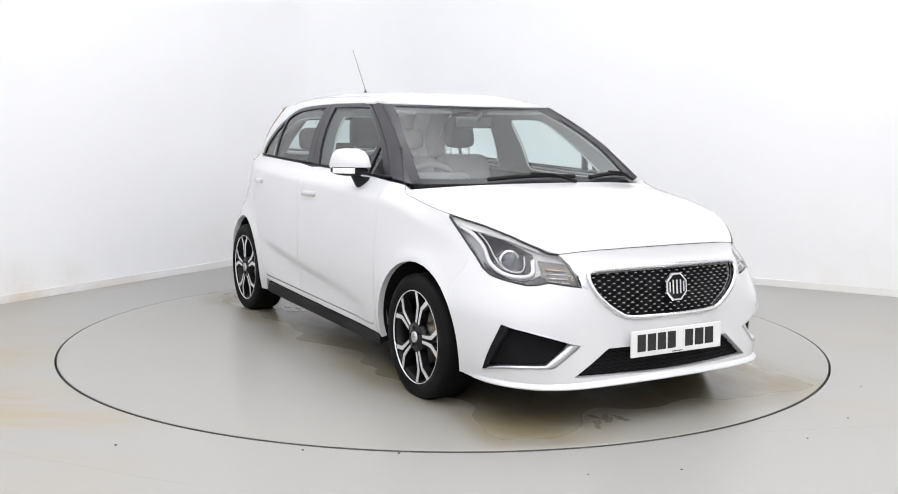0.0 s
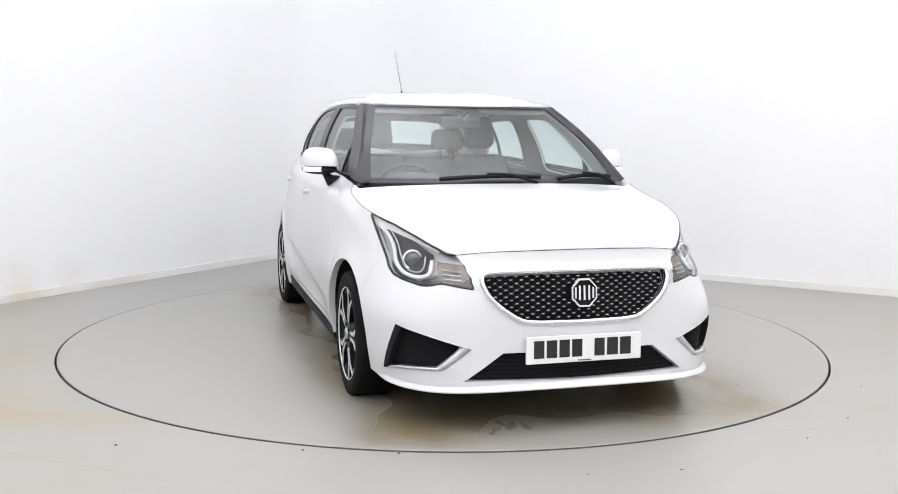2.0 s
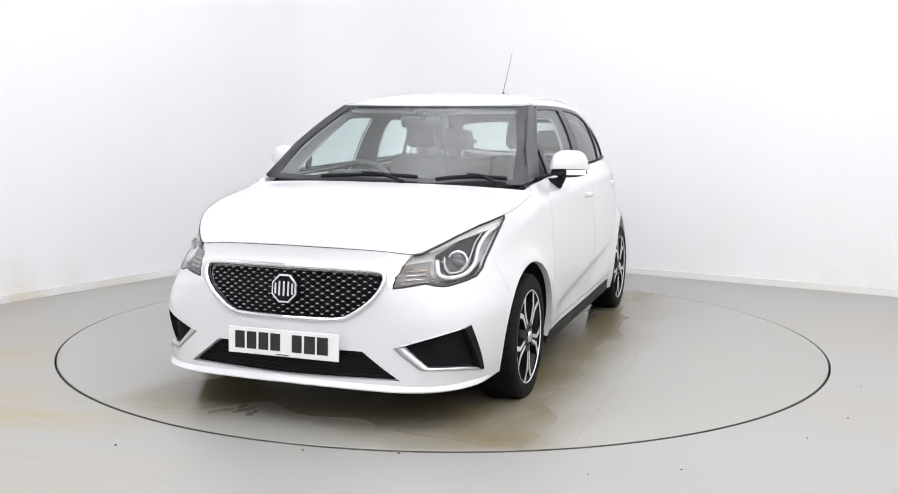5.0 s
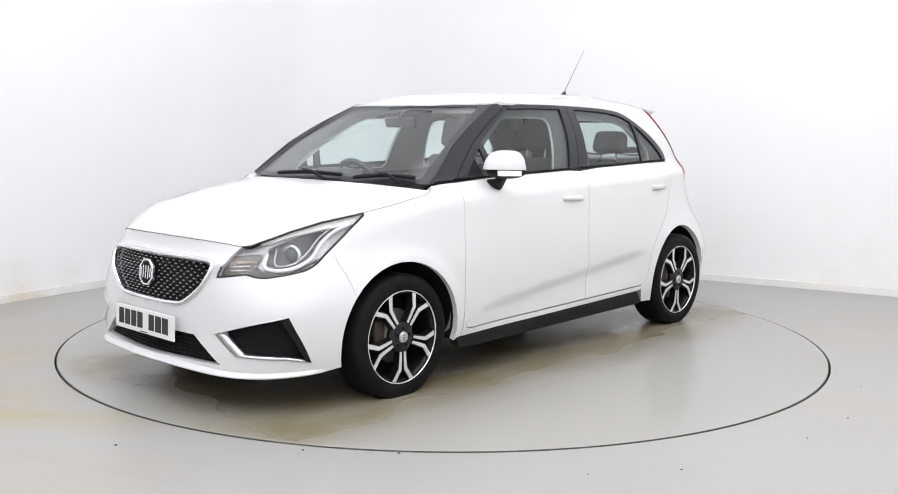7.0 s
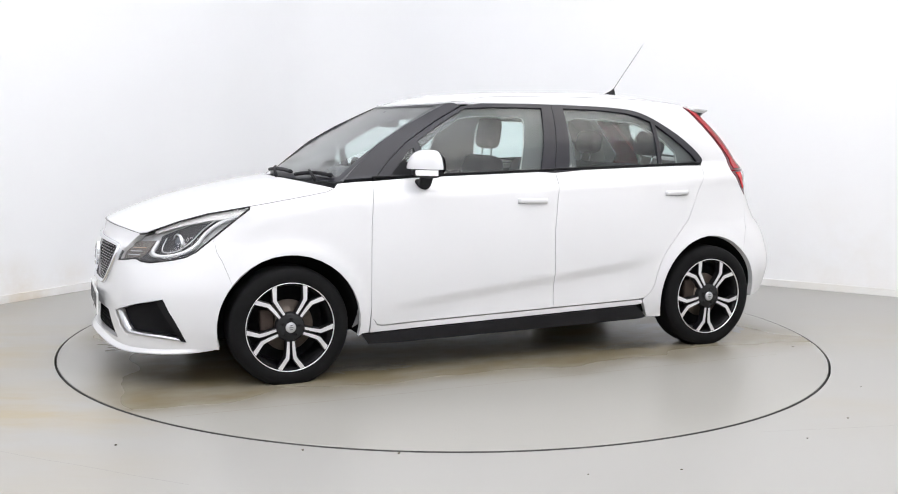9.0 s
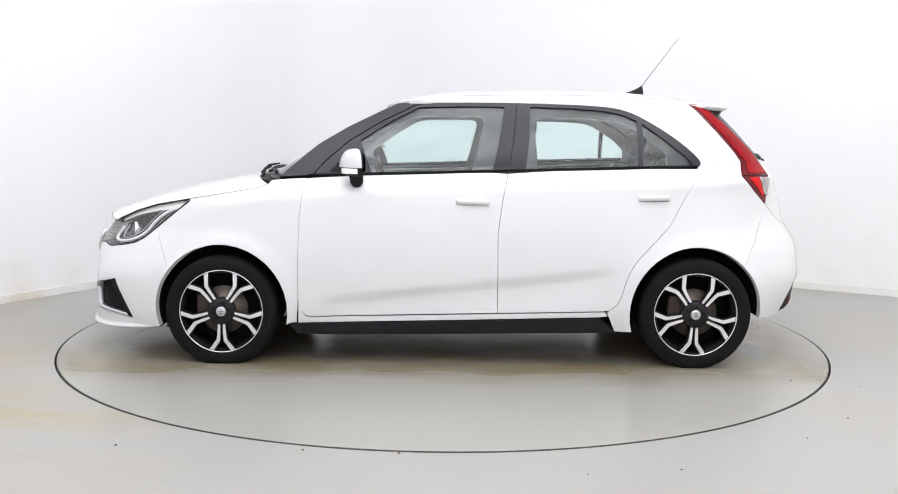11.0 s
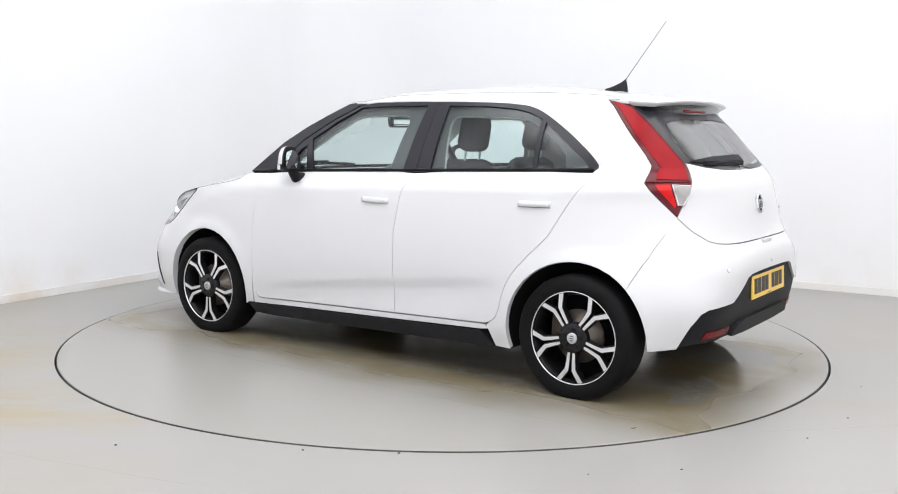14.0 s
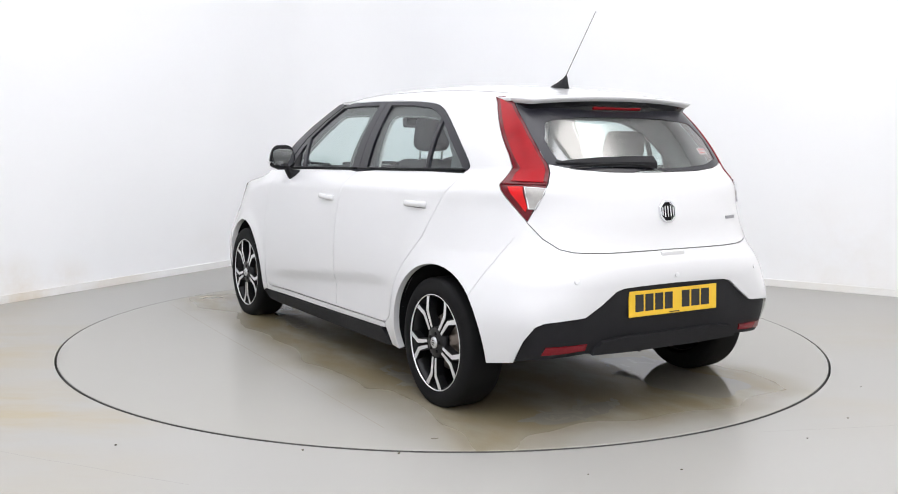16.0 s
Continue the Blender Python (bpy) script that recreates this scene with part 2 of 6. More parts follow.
BELT = [(-2.0, 1.088), (-1.28, 1.069), (0.0, 1.028), (0.7, 1.004), (0.98, 0.990), (1.2, 0.935), (1.45, 0.873), (1.9, 0.74), (2.1, 0.70)]
NREAR = [(0.2, 6.5), (0.45, 6.5), (0.60, 5.2), (0.74, 4.2), (1.0, 4.2), (1.41, 8.0)]
NFRONT = [(0.2, 6.5), (0.45, 6.5), (0.60, 5.0), (0.72, 4.2), (0.87, 4.0), (1.4, 3.65)]
SWEEP = 0.155
HUB_X, HUB_Z, ARCH = 1.265, 0.297, 0.355
DIP = 0.010  # the nose sits this much lower on its wheels


def smooth(a, b, x):
    s = min(max((x - a) / (b - a), 0.0), 1.0)
    return s * s * (3 - 2 * s)


def flank(x, z):
    """Half width of the body or the glasshouse at x, z, before the plan's rounding."""
    belt = curve1(x, BELT)
    d = belt - z
    fade = 1 - 0.75 * smooth(0.75, 1.4, x)
    w = curve1(min(z, belt), WIDE) - fade * 0.085 * (1 - smooth(-0.02, 0.11, d)) ** 1.3
    if d < 0:
        s = min(-d / (1.405 - belt), 1.15) if belt < 1.2 else 0
        w += (curve1(x, RAIL) / 0.985 - w) * s + 0.10 * s * (1 - s)
    # wheel arch flares and the pressed line of the doors
    for hub in (HUB_X, -HUB_X):
        r = math.hypot(x - hub, z - HUB_Z)
        if r > ARCH - 0.08:
            w += 0.012 * math.exp(-(((r - ARCH) / 0.05) ** 2)) * (1 if z < 0.75 else 0.5)
    if -0.95 < x < 0.9 and z < 0.62:
        below = 0.36 + 0.11 * (0.75 - x) - z
        w -= 0.014 * smooth(-0.018, 0.05, below) * (1 - smooth(0.07, 0.22, below)) * smooth(0.85, 0.5, x) * smooth(-0.92, -0.6, x)
    return w


def powers(z, rear):
    return curve1(z, NREAR if rear else NFRONT)


PHI_TABLE = np.linspace(0, math.pi, 4001)
_c, _s = np.abs(np.cos(PHI_TABLE)), np.sin(PHI_TABLE)
_r = (_c ** 4.5 + _s ** 4.5) ** (-1 / 4.5)
_xy = np.stack([np.where(PHI_TABLE < math.pi / 2, 2.1, -1.9) * _r * _c, 0.85 * _r * _s], 1)
P_TABLE = np.concatenate([[0], np.cumsum(np.hypot(*np.diff(_xy, axis=0).T))])
P_END = float(P_TABLE[-1])


def skin(p, z, out=0.0):
    phi = float(np.interp(p, P_TABLE, PHI_TABLE))
    c, s = math.cos(phi), max(math.sin(phi), 0.0)
    rear = c < 0
    n = powers(z, rear)
    r = (abs(c) ** n + s ** n) ** (-1 / n)
    if rear:
        x = curve1(z, TAIL) * r * c
        return Vector((x, flank(x, z) * r * s, z))
    x = curve1(z, NOSE) * r * c
    y = flank(x, z) * r * s
    return Vector((x - SWEEP * (math.hypot(y, 0.15) - 0.15) * smooth(1.2, 1.95, x), y, z))


def skin_normal(p, z):
    e = 0.004
    a, b = max(p - e, 0.0), min(p + e, P_END)
    dp = skin(b, z) - skin(a, z)
    dz = skin(p, z + e) - skin(p, z - e)
    nrm = dp.cross(dz)
    if p < 1e-4 or p > P_END - 1e-4:
        nrm.y = 0
    return nrm.normalized() if nrm.length > 1e-12 else Vector((1, 0, 0))


def at_x(x, z):
    """(p, z) of the skin's point at length x."""
    rear = x < 0
    if x > 1.1:
        lo, hi = 0.0, 2.4
        for _ in range(40):
            mid = (lo + hi) / 2
            lo, hi = (mid, hi) if skin(mid, z).x > x else (lo, mid)
        return (lo + hi) / 2, z
    n = powers(z, rear)
    length = curve1(z, TAIL) if rear else curve1(z, NOSE)
    a = min(abs(x) / length, 1.0)
    phi = math.atan2((1 - a ** n) ** (1 / n), -a if rear else a)
    return float(np.interp(phi, PHI_TABLE, P_TABLE)), z


def at_y(y, z, rear=False):
    """(p, z) of the skin's point at half width y, on the nose or the tail."""
    lo, hi = (P_END, 3.4) if rear else (0.0, 1.6)
    for _ in range(40):
        mid = (lo + hi) / 2
        lo, hi = (mid, hi) if skin(mid, z).y < y else (lo, mid)
    return (lo + hi) / 2, z


# ---- mesh helpers ----


def part(name, bm, material, parent=None, label="", smooth_faces=True, recalc=False):
    if recalc:
        bmesh.ops.recalc_face_normals(bm, faces=bm.faces)
    me = bpy.data.meshes.new(name)
    bm.to_mesh(me)
    bm.free()
    for p in me.polygons:
        p.use_smooth = smooth_faces
    if material:
        me.materials.append(material)
    ob = new(name, me)
    ob.parent = parent
    if label:
        ob["label"] = label
    return ob


def box(bm, center, size, m=None, bevel=0.0):
    r = bmesh.ops.create_cube(bm, size=1.0)
    vs = r["verts"]
    bmesh.ops.scale(bm, vec=size, verts=vs)
    if bevel:
        es = list({e for v in vs for e in v.link_edges})
        out = bmesh.ops.bevel(bm, geom=es, offset=bevel, segments=3, profile=0.5, affect="EDGES")
        vs = list({v for f in out["faces"] for v in f.verts} | {v for v in vs if v.is_valid})
    if m:
        bmesh.ops.transform(bm, matrix=m, verts=vs)
    bmesh.ops.translate(bm, vec=center, verts=vs)
    return vs


def lathe(bm, profile, axis="y", segs=48, close=False):
    """Turns (radius, height) pairs about an axis through the origin."""
    rings = []
    for r, h in profile:
        ring = []
        for i in range(segs):
            a = 2 * math.pi * i / segs
            c, s = r * math.cos(a), r * math.sin(a)
            ring.append(bm.verts.new((c, h, s) if axis == "y" else (c, s, h)))
        rings.append(ring)
    pairs = list(zip(rings, rings[1:])) + ([(rings[-1], rings[0])] if close else [])
    for a, b in pairs:
        for i in range(segs):
            j = (i + 1) % segs
            bm.faces.new((a[i], a[j], b[j], b[i]))
    return rings


def disc_cap(bm, ring):
    bm.faces.new(ring)


def tube(bm, points, radius, sides=8, closed=False, taper=1.0):
    pts = [Vector(p) for p in points]
    n = len(pts)
    rings = []
    up = Vector((0.137, 0.31, 0.94)).normalized()
    for i, p in enumerate(pts):
        a = pts[(i - 1) % n] if closed or i else pts[0]
        b = pts[(i + 1) % n] if closed or i < n - 1 else pts[-1]
        d = (b - a).normalized()
        s = d.cross(up).normalized()
        w = s.cross(d)
        r = radius * (1 + (taper - 1) * i / max(n - 1, 1))
        rings.append([bm.verts.new(p + r * (math.cos(t) * s + math.sin(t) * w)) for t in (2 * math.pi * k / sides for k in range(sides))])
    for a, b in list(zip(rings, rings[1:])) + ([(rings[-1], rings[0])] if closed else []):
        for k in range(sides):
            j = (k + 1) % sides
            bm.faces.new((a[k], a[j], b[j], b[k]))
    if not closed:
        bm.faces.new(rings[0][::-1])
        bm.faces.new(rings[-1])


def spline(points, steps=6, closed=False):
    """Catmull-Rom through points."""
    pts = [Vector(p) for p in points]
    n = len(pts)
    out = []
    for i in range(n if closed else n - 1):
        p1, p2 = pts[i], pts[(i + 1) % n]
        p0 = pts[i - 1] if closed or i else p1 * 2 - p2
        p3 = pts[(i + 2) % n] if closed or i + 2 < n else p2 * 2 - p1
        for k in range(steps):
            t = k / steps
            out.append(0.5 * (2 * p1 + (p2 - p0) * t + (2 * p0 - 5 * p1 + 4 * p2 - p3) * t * t + (3 * p1 - p0 - 3 * p2 + p3) * t ** 3))
    if not closed:
        out.append(pts[-1])
    return out


def along(points, count):
    """count points evenly spaced along a polyline."""
    pts = [Vector(p) for p in points]
    cum = [0.0]
    for a, b in zip(pts, pts[1:]):
        cum.append(cum[-1] + (b - a).length)
    out, k = [], 0
    for i in range(count):
        d = cum[-1] * i / (count - 1)
        while k < len(pts) - 2 and cum[k + 1] < d:
            k += 1
        f = (d - cum[k]) / max(cum[k + 1] - cum[k], 1e-9)
        out.append(pts[k].lerp(pts[k + 1], min(f, 1.0)))
    return out


def inset(loop, g):
    """Shrinks a 2D loop by g."""
    n = len(loop)
    area = sum(loop[i][0] * loop[(i + 1) % n][1] - loop[(i + 1) % n][0] * loop[i][1] for i in range(n))
    sign = 1 if area > 0 else -1
    out = []
    for i in range(n):
        a, b, c = (Vector(loop[(i + k) % n]) for k in (-1, 0, 1))
        d1, d2 = (b - a), (c - b)
        if d1.length < 1e-9 or d2.length < 1e-9:
            out.append(tuple(b))
            continue
        d1.normalize(), d2.normalize()
        n1, n2 = Vector((-d1.y, d1.x)), Vector((-d2.y, d2.x))
        w = n1 + n2
        w = w / max(w.length_squared / 2, 0.5)
        out.append(tuple(b + sign * g * w))
    return out


def mirror_y(ob, name=None):
    """The same part on the car's other flank."""
    me = ob.data.copy()
    has = "corner" if me.has_custom_normals else None
    normals = [Vector(cn.vector) for cn in me.corner_normals] if has else None
    loops = []
    start = 0
    faces = []
    for p in me.polygons:
        idx = list(p.vertices)
        faces.append(idx[::-1])
        loops += list(range(p.loop_start, p.loop_start + p.loop_total))[::-1]
    verts = [(v.co.x, -v.co.y, v.co.z) for v in me.vertices]
    m2 = bpy.data.meshes.new(ob.data.name)
    m2.from_pydata(verts, [], faces)
    for p, q in zip(m2.polygons, me.polygons):
        p.use_smooth = q.use_smooth
        p.material_index = q.material_index
    for m in me.materials:
        m2.materials.append(m)
    if has:
        m2.normals_split_custom_set([(normals[i].x, -normals[i].y, normals[i].z) for i in loops])
    bpy.data.meshes.remove(me)
    o2 = new(name or ob.name, m2)
    o2.parent = ob.parent
    if "label" in ob:
        o2["label"] = ob["label"]
    return o2


def dense(loop, closed=True, longest=0.05):
    """Points put in along a loop's long pieces so that they run straight on the car, not in (p, z)."""
    out = []
    n = len(loop)
    for i in range(n if closed else n - 1):
        a, b = loop[i], loop[(i + 1) % n]
        out.append(a)
        A, B = skin(*a), skin(*b)
        k = int((B - A).length / longest)
        mid = (A + B) / 2
        on_flank = -1.55 < mid.x < 1.6 or abs(B.x - A.x) > abs(B.y - A.y) + 0.02
        for j in range(1, k + 1):
            q = A.lerp(B, j / (k + 1))
            if q.y < 1e-4:
                out.append((0.0 if mid.x > 0 else P_END, q.z))
            elif on_flank:
                out.append(at_x(q.x, q.z))
            else:
                out.append(at_y(q.y, q.z, mid.x < 0))
    if not closed:
        out.append(loop[-1])
    return out


def panel(name, loop, material, parent, holes=(), gap=0.0015, flange=0.02, out=0.0, step=0.045, label="", both=False, mid=None, joined=False):
    """A sheet on the car's skin: loop and holes are (p, z) pairs, sliced fine and lifted, with a turned-in edge.
    mid: "nose" or "tail" when the loop ends on the centre line and the sheet runs on across it."""
    loop = dense([tuple(q) for q in loop])
    holes = [dense(h) for h in holes]
    if gap:
        fixed = [(0.0 if mid == "nose" else P_END) if mid and abs(q[0] - (0.0 if mid == "nose" else P_END)) < 1e-3 else None for q in loop]
        loop = [(f if f is not None else q[0], q[1]) for q, f in zip(inset(loop, gap), fixed)]
        holes = [inset(h, -gap) for h in holes]
    loops = [loop, *holes]
    bm = bmesh.new()
    flat = []
    for lp in loops:
        flat += [bm.verts.new((q[0], q[1], 0)) for q in lp]
    from mathutils.geometry import tessellate_polygon
    for tri in tessellate_polygon([[Vector((q[0], q[1], 0)) for q in lp] for lp in loops]):
        try:
            bm.faces.new([flat[i] for i in tri])
        except ValueError:
            pass
    lo = [min(q[k] for q in loop) for k in (0, 1)]
    hi = [max(q[k] for q in loop) for k in (0, 1)]
    for k in (0, 1):
        n = int((hi[k] - lo[k]) / step) + 1
        for i in range(1, n):
            co = [0, 0, 0]
            co[k] = lo[k] + (hi[k] - lo[k]) * i / n
            no = [0, 0, 0]
            no[k] = 1
            bmesh.ops.bisect_plane(bm, geom=bm.verts[:] + bm.edges[:] + bm.faces[:], dist=1e-5, plane_co=co, plane_no=no)
    bmesh.ops.remove_doubles(bm, verts=bm.verts, dist=1e-5)
    bmesh.ops.dissolve_degenerate(bm, edges=bm.edges, dist=1e-6)
    bm.verts.index_update()
    params = [(min(max(v.co.x, 0.0), P_END), v.co.y) for v in bm.verts]
    mid_p = {"nose": 0.0, "tail": P_END}.get(mid)
    verts, normals = [], []
    for p, z in params:
        nv = skin_normal(p, z)
        verts.append(skin(p, z) + nv * out)
        normals.append(nv)
    faces = [[v.index for v in f.verts] for f in bm.faces]
    rim = []
    for e in bm.edges:
        if len(e.link_faces) == 1:
            a, b = e.verts
            if mid_p is not None and abs(a.co.x - mid_p) < 1e-3 and abs(b.co.x - mid_p) < 1e-3:
                continue
            f = e.link_faces[0]
            vs = [v.index for v in f.verts]
            i = vs.index(a.index)
            if vs[(i + 1) % len(vs)] == b.index:
                a, b = b, a
            rim.append((a.index, b.index))
    bm.free()
    # outward facing: normals from the skin
    if faces:
        f = max(faces, key=lambda q: (verts[q[1]] - verts[q[0]]).cross(verts[q[2]] - verts[q[0]]).length)
        flip = (verts[f[1]] - verts[f[0]]).cross(verts[f[2]] - verts[f[0]]).dot(normals[f[0]]) < 0
        if flip:
            faces = [q[::-1] for q in faces]
            rim = [(b, a) for a, b in rim]
    corner = [[normals[i] for i in q] for q in faces]
    if flange:
        extra = {}

        def twin(i, depth):
            if (i, depth) not in extra:
                extra[(i, depth)] = len(verts)
                verts.append(verts[i] - normals[i] * depth)
                normals.append(normals[i])
            return extra[(i, depth)]
        for a, b in rim:
            q = [a, b, twin(b, flange), twin(a, flange)]
            nn = (verts[q[1]] - verts[q[0]]).cross(verts[q[3]] - verts[q[0]])
            nn = nn.normalized() if nn.length > 1e-12 else normals[a]
            faces.append(q)
            corner.append([nn] * 4)
    halves = [1, -1] if (both == "joined" or mid) else [1]
    V, F, C = [], [], []
    for s in halves:
        base = len(V)
        V += [(v.x, v.y * s, v.z) for v in verts]
        for q, cn in zip(faces, corner):
            idx = [base + i for i in q]
            c2 = [(c.x, c.y * s, c.z) for c in cn]
            F.append(idx if s > 0 else idx[::-1])
            C += c2 if s > 0 else c2[::-1]
    me = bpy.data.meshes.new(name)
    me.from_pydata(V, [], F)
    for p in me.polygons:
        p.use_smooth = True
    me.materials.append(material)
    me.normals_split_custom_set(C)
    ob = new(name, me)
    ob.parent = parent
    if label:
        ob["label"] = label
    return ob


def patch(name, center, edge, material, parent, nu=24, nv=14, power=2.2, thick=0.0, xpower=2.0, label="", drop=0.0):
    """A sheet symmetric about the middle, between its centre line and its left edge line."""
    C, E = along(spline(center, 8), nu), along(spline(edge, 8), nu)
    bm = bmesh.new()
    rows = []
    for c, e in zip(C, E):
        row = []
        for j in range(-nv, nv + 1):
            v = j / nv
            f, fx = abs(v) ** power, abs(v) ** xpower
            row.append(bm.verts.new((c.x + (e.x - c.x) * fx, e.y * v, c.z + (e.z - c.z) * f - drop)))
        rows.append(row)
    for a, b in zip(rows, rows[1:]):
        for j in range(2 * nv):
            bm.faces.new((a[j], a[j + 1], b[j + 1], b[j]))
    bmesh.ops.recalc_face_normals(bm, faces=bm.faces)
    if sum(f.normal.z for f in bm.faces) < 0:
        bmesh.ops.reverse_faces(bm, faces=bm.faces)
    if thick:
        top = list(bm.faces)
        rim = [e for e in bm.edges if len(e.link_faces) == 1]
        r = bmesh.ops.extrude_edge_only(bm, edges=rim)
        vs = [g for g in r["geom"] if isinstance(g, bmesh.types.BMVert)]
        bmesh.ops.translate(bm, vec=(0, 0, -thick), verts=vs)
        for e in rim:
            e.smooth = False
    return part(name, bm, material, parent, label)


S = at_x


def Fy(y, z):
    return at_y(y, z) if y > 1e-6 else (0.0, z)


def Ry(y, z):
    return at_y(y, z, True) if y > 1e-6 else (P_END, z)


def arch_points(hub, a0, a1, n=16, r=ARCH):
    hz = HUB_Z - DIP if hub > 0 else HUB_Z
    return [S(hub + r * math.cos(radians(a0 + (a1 - a0) * i / n)), hz + r * math.sin(radians(a0 + (a1 - a0) * i / n))) for i in range(n + 1)]


def fine(spec, n=4):
    """Points put in along straight pieces of a loop."""
    out = []
    for a, b in zip(spec, spec[1:]):
        out += [(a[0] + (b[0] - a[0]) * k / n, a[1] + (b[1] - a[1]) * k / n) for k in range(n)]
    return out + [spec[-1]]


# ---- the room ----
CORNER = Vector((-1.132, 4.255, 0))
E1, E2 = Vector((0.8628, -0.5055, 0)), Vector((-0.5055, -0.8628, 0))
LEN1, LEN2, HIGH, THICK = 10.4, 11.4, 5.2, 0.15
R_TABLE = 2.2426


def room(a, b, z=0.0):
    return CORNER + E1 * a + E2 * b + Vector((0, 0, z))


def wall(name, loop2d, z0, z1, material, label):
    """An upright slab from a plan loop given in room coordinates."""
    bm = bmesh.new()
    lo = [bm.verts.new(room(a, b, z0)) for a, b in loop2d]
    hi = [bm.verts.new(room(a, b, z1)) for a, b in loop2d]
    n = len(lo)
    for i in range(n):
        j = (i + 1) % n
        bm.faces.new((lo[i], lo[j], hi[j], hi[i]))
    bm.faces.new(lo[::-1])
    bm.faces.new(hi)
    ob = part(name, bm, material, None, smooth_faces=False, recalc=True)
    return tagged(ob, label, "wall" if "wall" in name else "skirting board", kind="structure")


T = THICK
# the two seen walls run into one another in a soft coved corner
COVE = 0.9
cove = [(COVE - COVE * math.sin(radians(a)), COVE - COVE * math.cos(radians(a))) for a in range(0, 91, 3)]
wall("wall_north", [(COVE, 0), (LEN1, 0), (LEN1, -T), (COVE, -T)], 0, HIGH, M_WALL, "plain white painted studio wall")
wall("wall_west", [(0, COVE), (0, LEN2), (-T, LEN2), (-T, COVE)], 0, HIGH, M_WALL, "white painted studio wall with brown stains near its foot")
ob = wall("wall_cove", cove + [(-T, COVE), (-T, -T), (COVE, -T)], 0, HIGH, M_WALL, "white painted coved corner between two walls")
for p in ob.data.polygons:
    p.use_smooth = True
ob.data.set_sharp_from_angle(angle=radians(20))
wall("wall_east", [(LEN1, -T), (LEN1, LEN2), (LEN1 + T, LEN2), (LEN1 + T, -T)], 0, HIGH, M_WALL, "plain white painted studio wall")
wall("wall_south", [(-T, LEN2), (LEN1 + T, LEN2), (LEN1 + T, LEN2 + T), (-T, LEN2 + T)], 0, HIGH, M_WALL, "plain white painted studio wall")
SK, SH = 0.014, 0.058
wall("baseboard", [(COVE, 0.001), (LEN1, 0.001), (LEN1, SK), (COVE, SK)], 0.001, SH, M_SKIRT, "low white skirting board along the wall")
wall("baseboard", [(0.001, COVE), (0.001, LEN2), (SK, LEN2), (SK, COVE)], 0.001, SH, M_SKIRT, "low white skirting board with brown stains")
inner = [(COVE - (COVE - SK) * math.sin(radians(a)), COVE - (COVE - SK) * math.cos(radians(a))) for a in range(0, 91, 5)]
outer = [(COVE - (COVE - 0.001) * math.sin(radians(a)), COVE - (COVE - 0.001) * math.cos(radians(a))) for a in range(0, 91, 5)]
wall("baseboard", outer + inner[::-1], 0.001, SH, M_SKIRT, "low white skirting board round the coved corner")

bm = bmesh.new()
for z in (HIGH, HIGH + 0.2):
    bm.faces.new([bm.verts.new(room(a, b, z)) for a, b in ((-T, -T), (LEN1 + T, -T), (LEN1 + T, LEN2 + T), (-T, LEN2 + T))])
bmesh.ops.bridge_loops(bm, edges=bm.edges[:])
tagged(part("ceiling", bm, M_CEIL, None, smooth_faces=False, recalc=True), "plain white studio ceiling", "ceiling", kind="structure")

# floor with the round hole of the turntable
bm = bmesh.new()
SEG = 192
ring = [Vector(((R_TABLE + 0.012) * math.cos(2 * math.pi * i / SEG), (R_TABLE + 0.012) * math.sin(2 * math.pi * i / SEG), 0)) for i in range(SEG)]
rect = [room(a, b) for a, b in ((-T, -T), (LEN1 + T, -T), (LEN1 + T, LEN2 + T), (-T, LEN2 + T))]
from mathutils.geometry import tessellate_polygon
vs = [bm.verts.new(v) for v in rect + ring]
for tri in tessellate_polygon([rect, ring]):
    bm.faces.new([vs[i] for i in tri])
low = [bm.verts.new(v + Vector((0, 0, -0.06))) for v in ring]
for i in range(SEG):
    j = (i + 1) % SEG
    bm.faces.new((vs[4 + i], vs[4 + j], low[j], low[i]))
bmesh.ops.recalc_face_normals(bm, faces=bm.faces)
if sum(f.normal.z * f.calc_area() for f in bm.faces) < 0:
    bmesh.ops.reverse_faces(bm, faces=bm.faces)
tagged(part("floor", bm, M_FLOOR, None, smooth_faces=False), "glossy grey resin floor with faint brown stains", "floor", kind="structure")
bm = bmesh.new()
rings = lathe(bm, [(R_TABLE + 0.3, -0.06), (R_TABLE - 0.3, -0.06)], "z", 96)
tagged(part("turntable_pit", bm, M_GAP, None, recalc=True), "dark gap round the turntable", "gap", kind="structure")

# turntable
turntable = tagged(new("turntable"), "round flush turntable of glossy grey resin", "turntable")
bm = bmesh.new()
rings = lathe(bm, [(R_TABLE - 0.004, 0.0), (R_TABLE - 0.001, -0.002), (R_TABLE, -0.05)], "z", SEG)
disc_cap(bm, rings[0])
disc_cap(bm, rings[-1][::-1])
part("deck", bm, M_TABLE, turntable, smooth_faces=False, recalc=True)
# edge band coloured near black, so that the gap's shade looks wider
bm = bmesh.new()
lathe(bm, [(R_TABLE + 0.0002, -0.0015), (R_TABLE + 0.003, -0.0005), (R_TABLE + 0.003, -0.045), (R_TABLE + 0.0002, -0.045)], "z", SEG, close=True)
part("edge_band", bm, M_RIM_SHADE, turntable, "edge band coloured dark like the shaded gap", recalc=True)

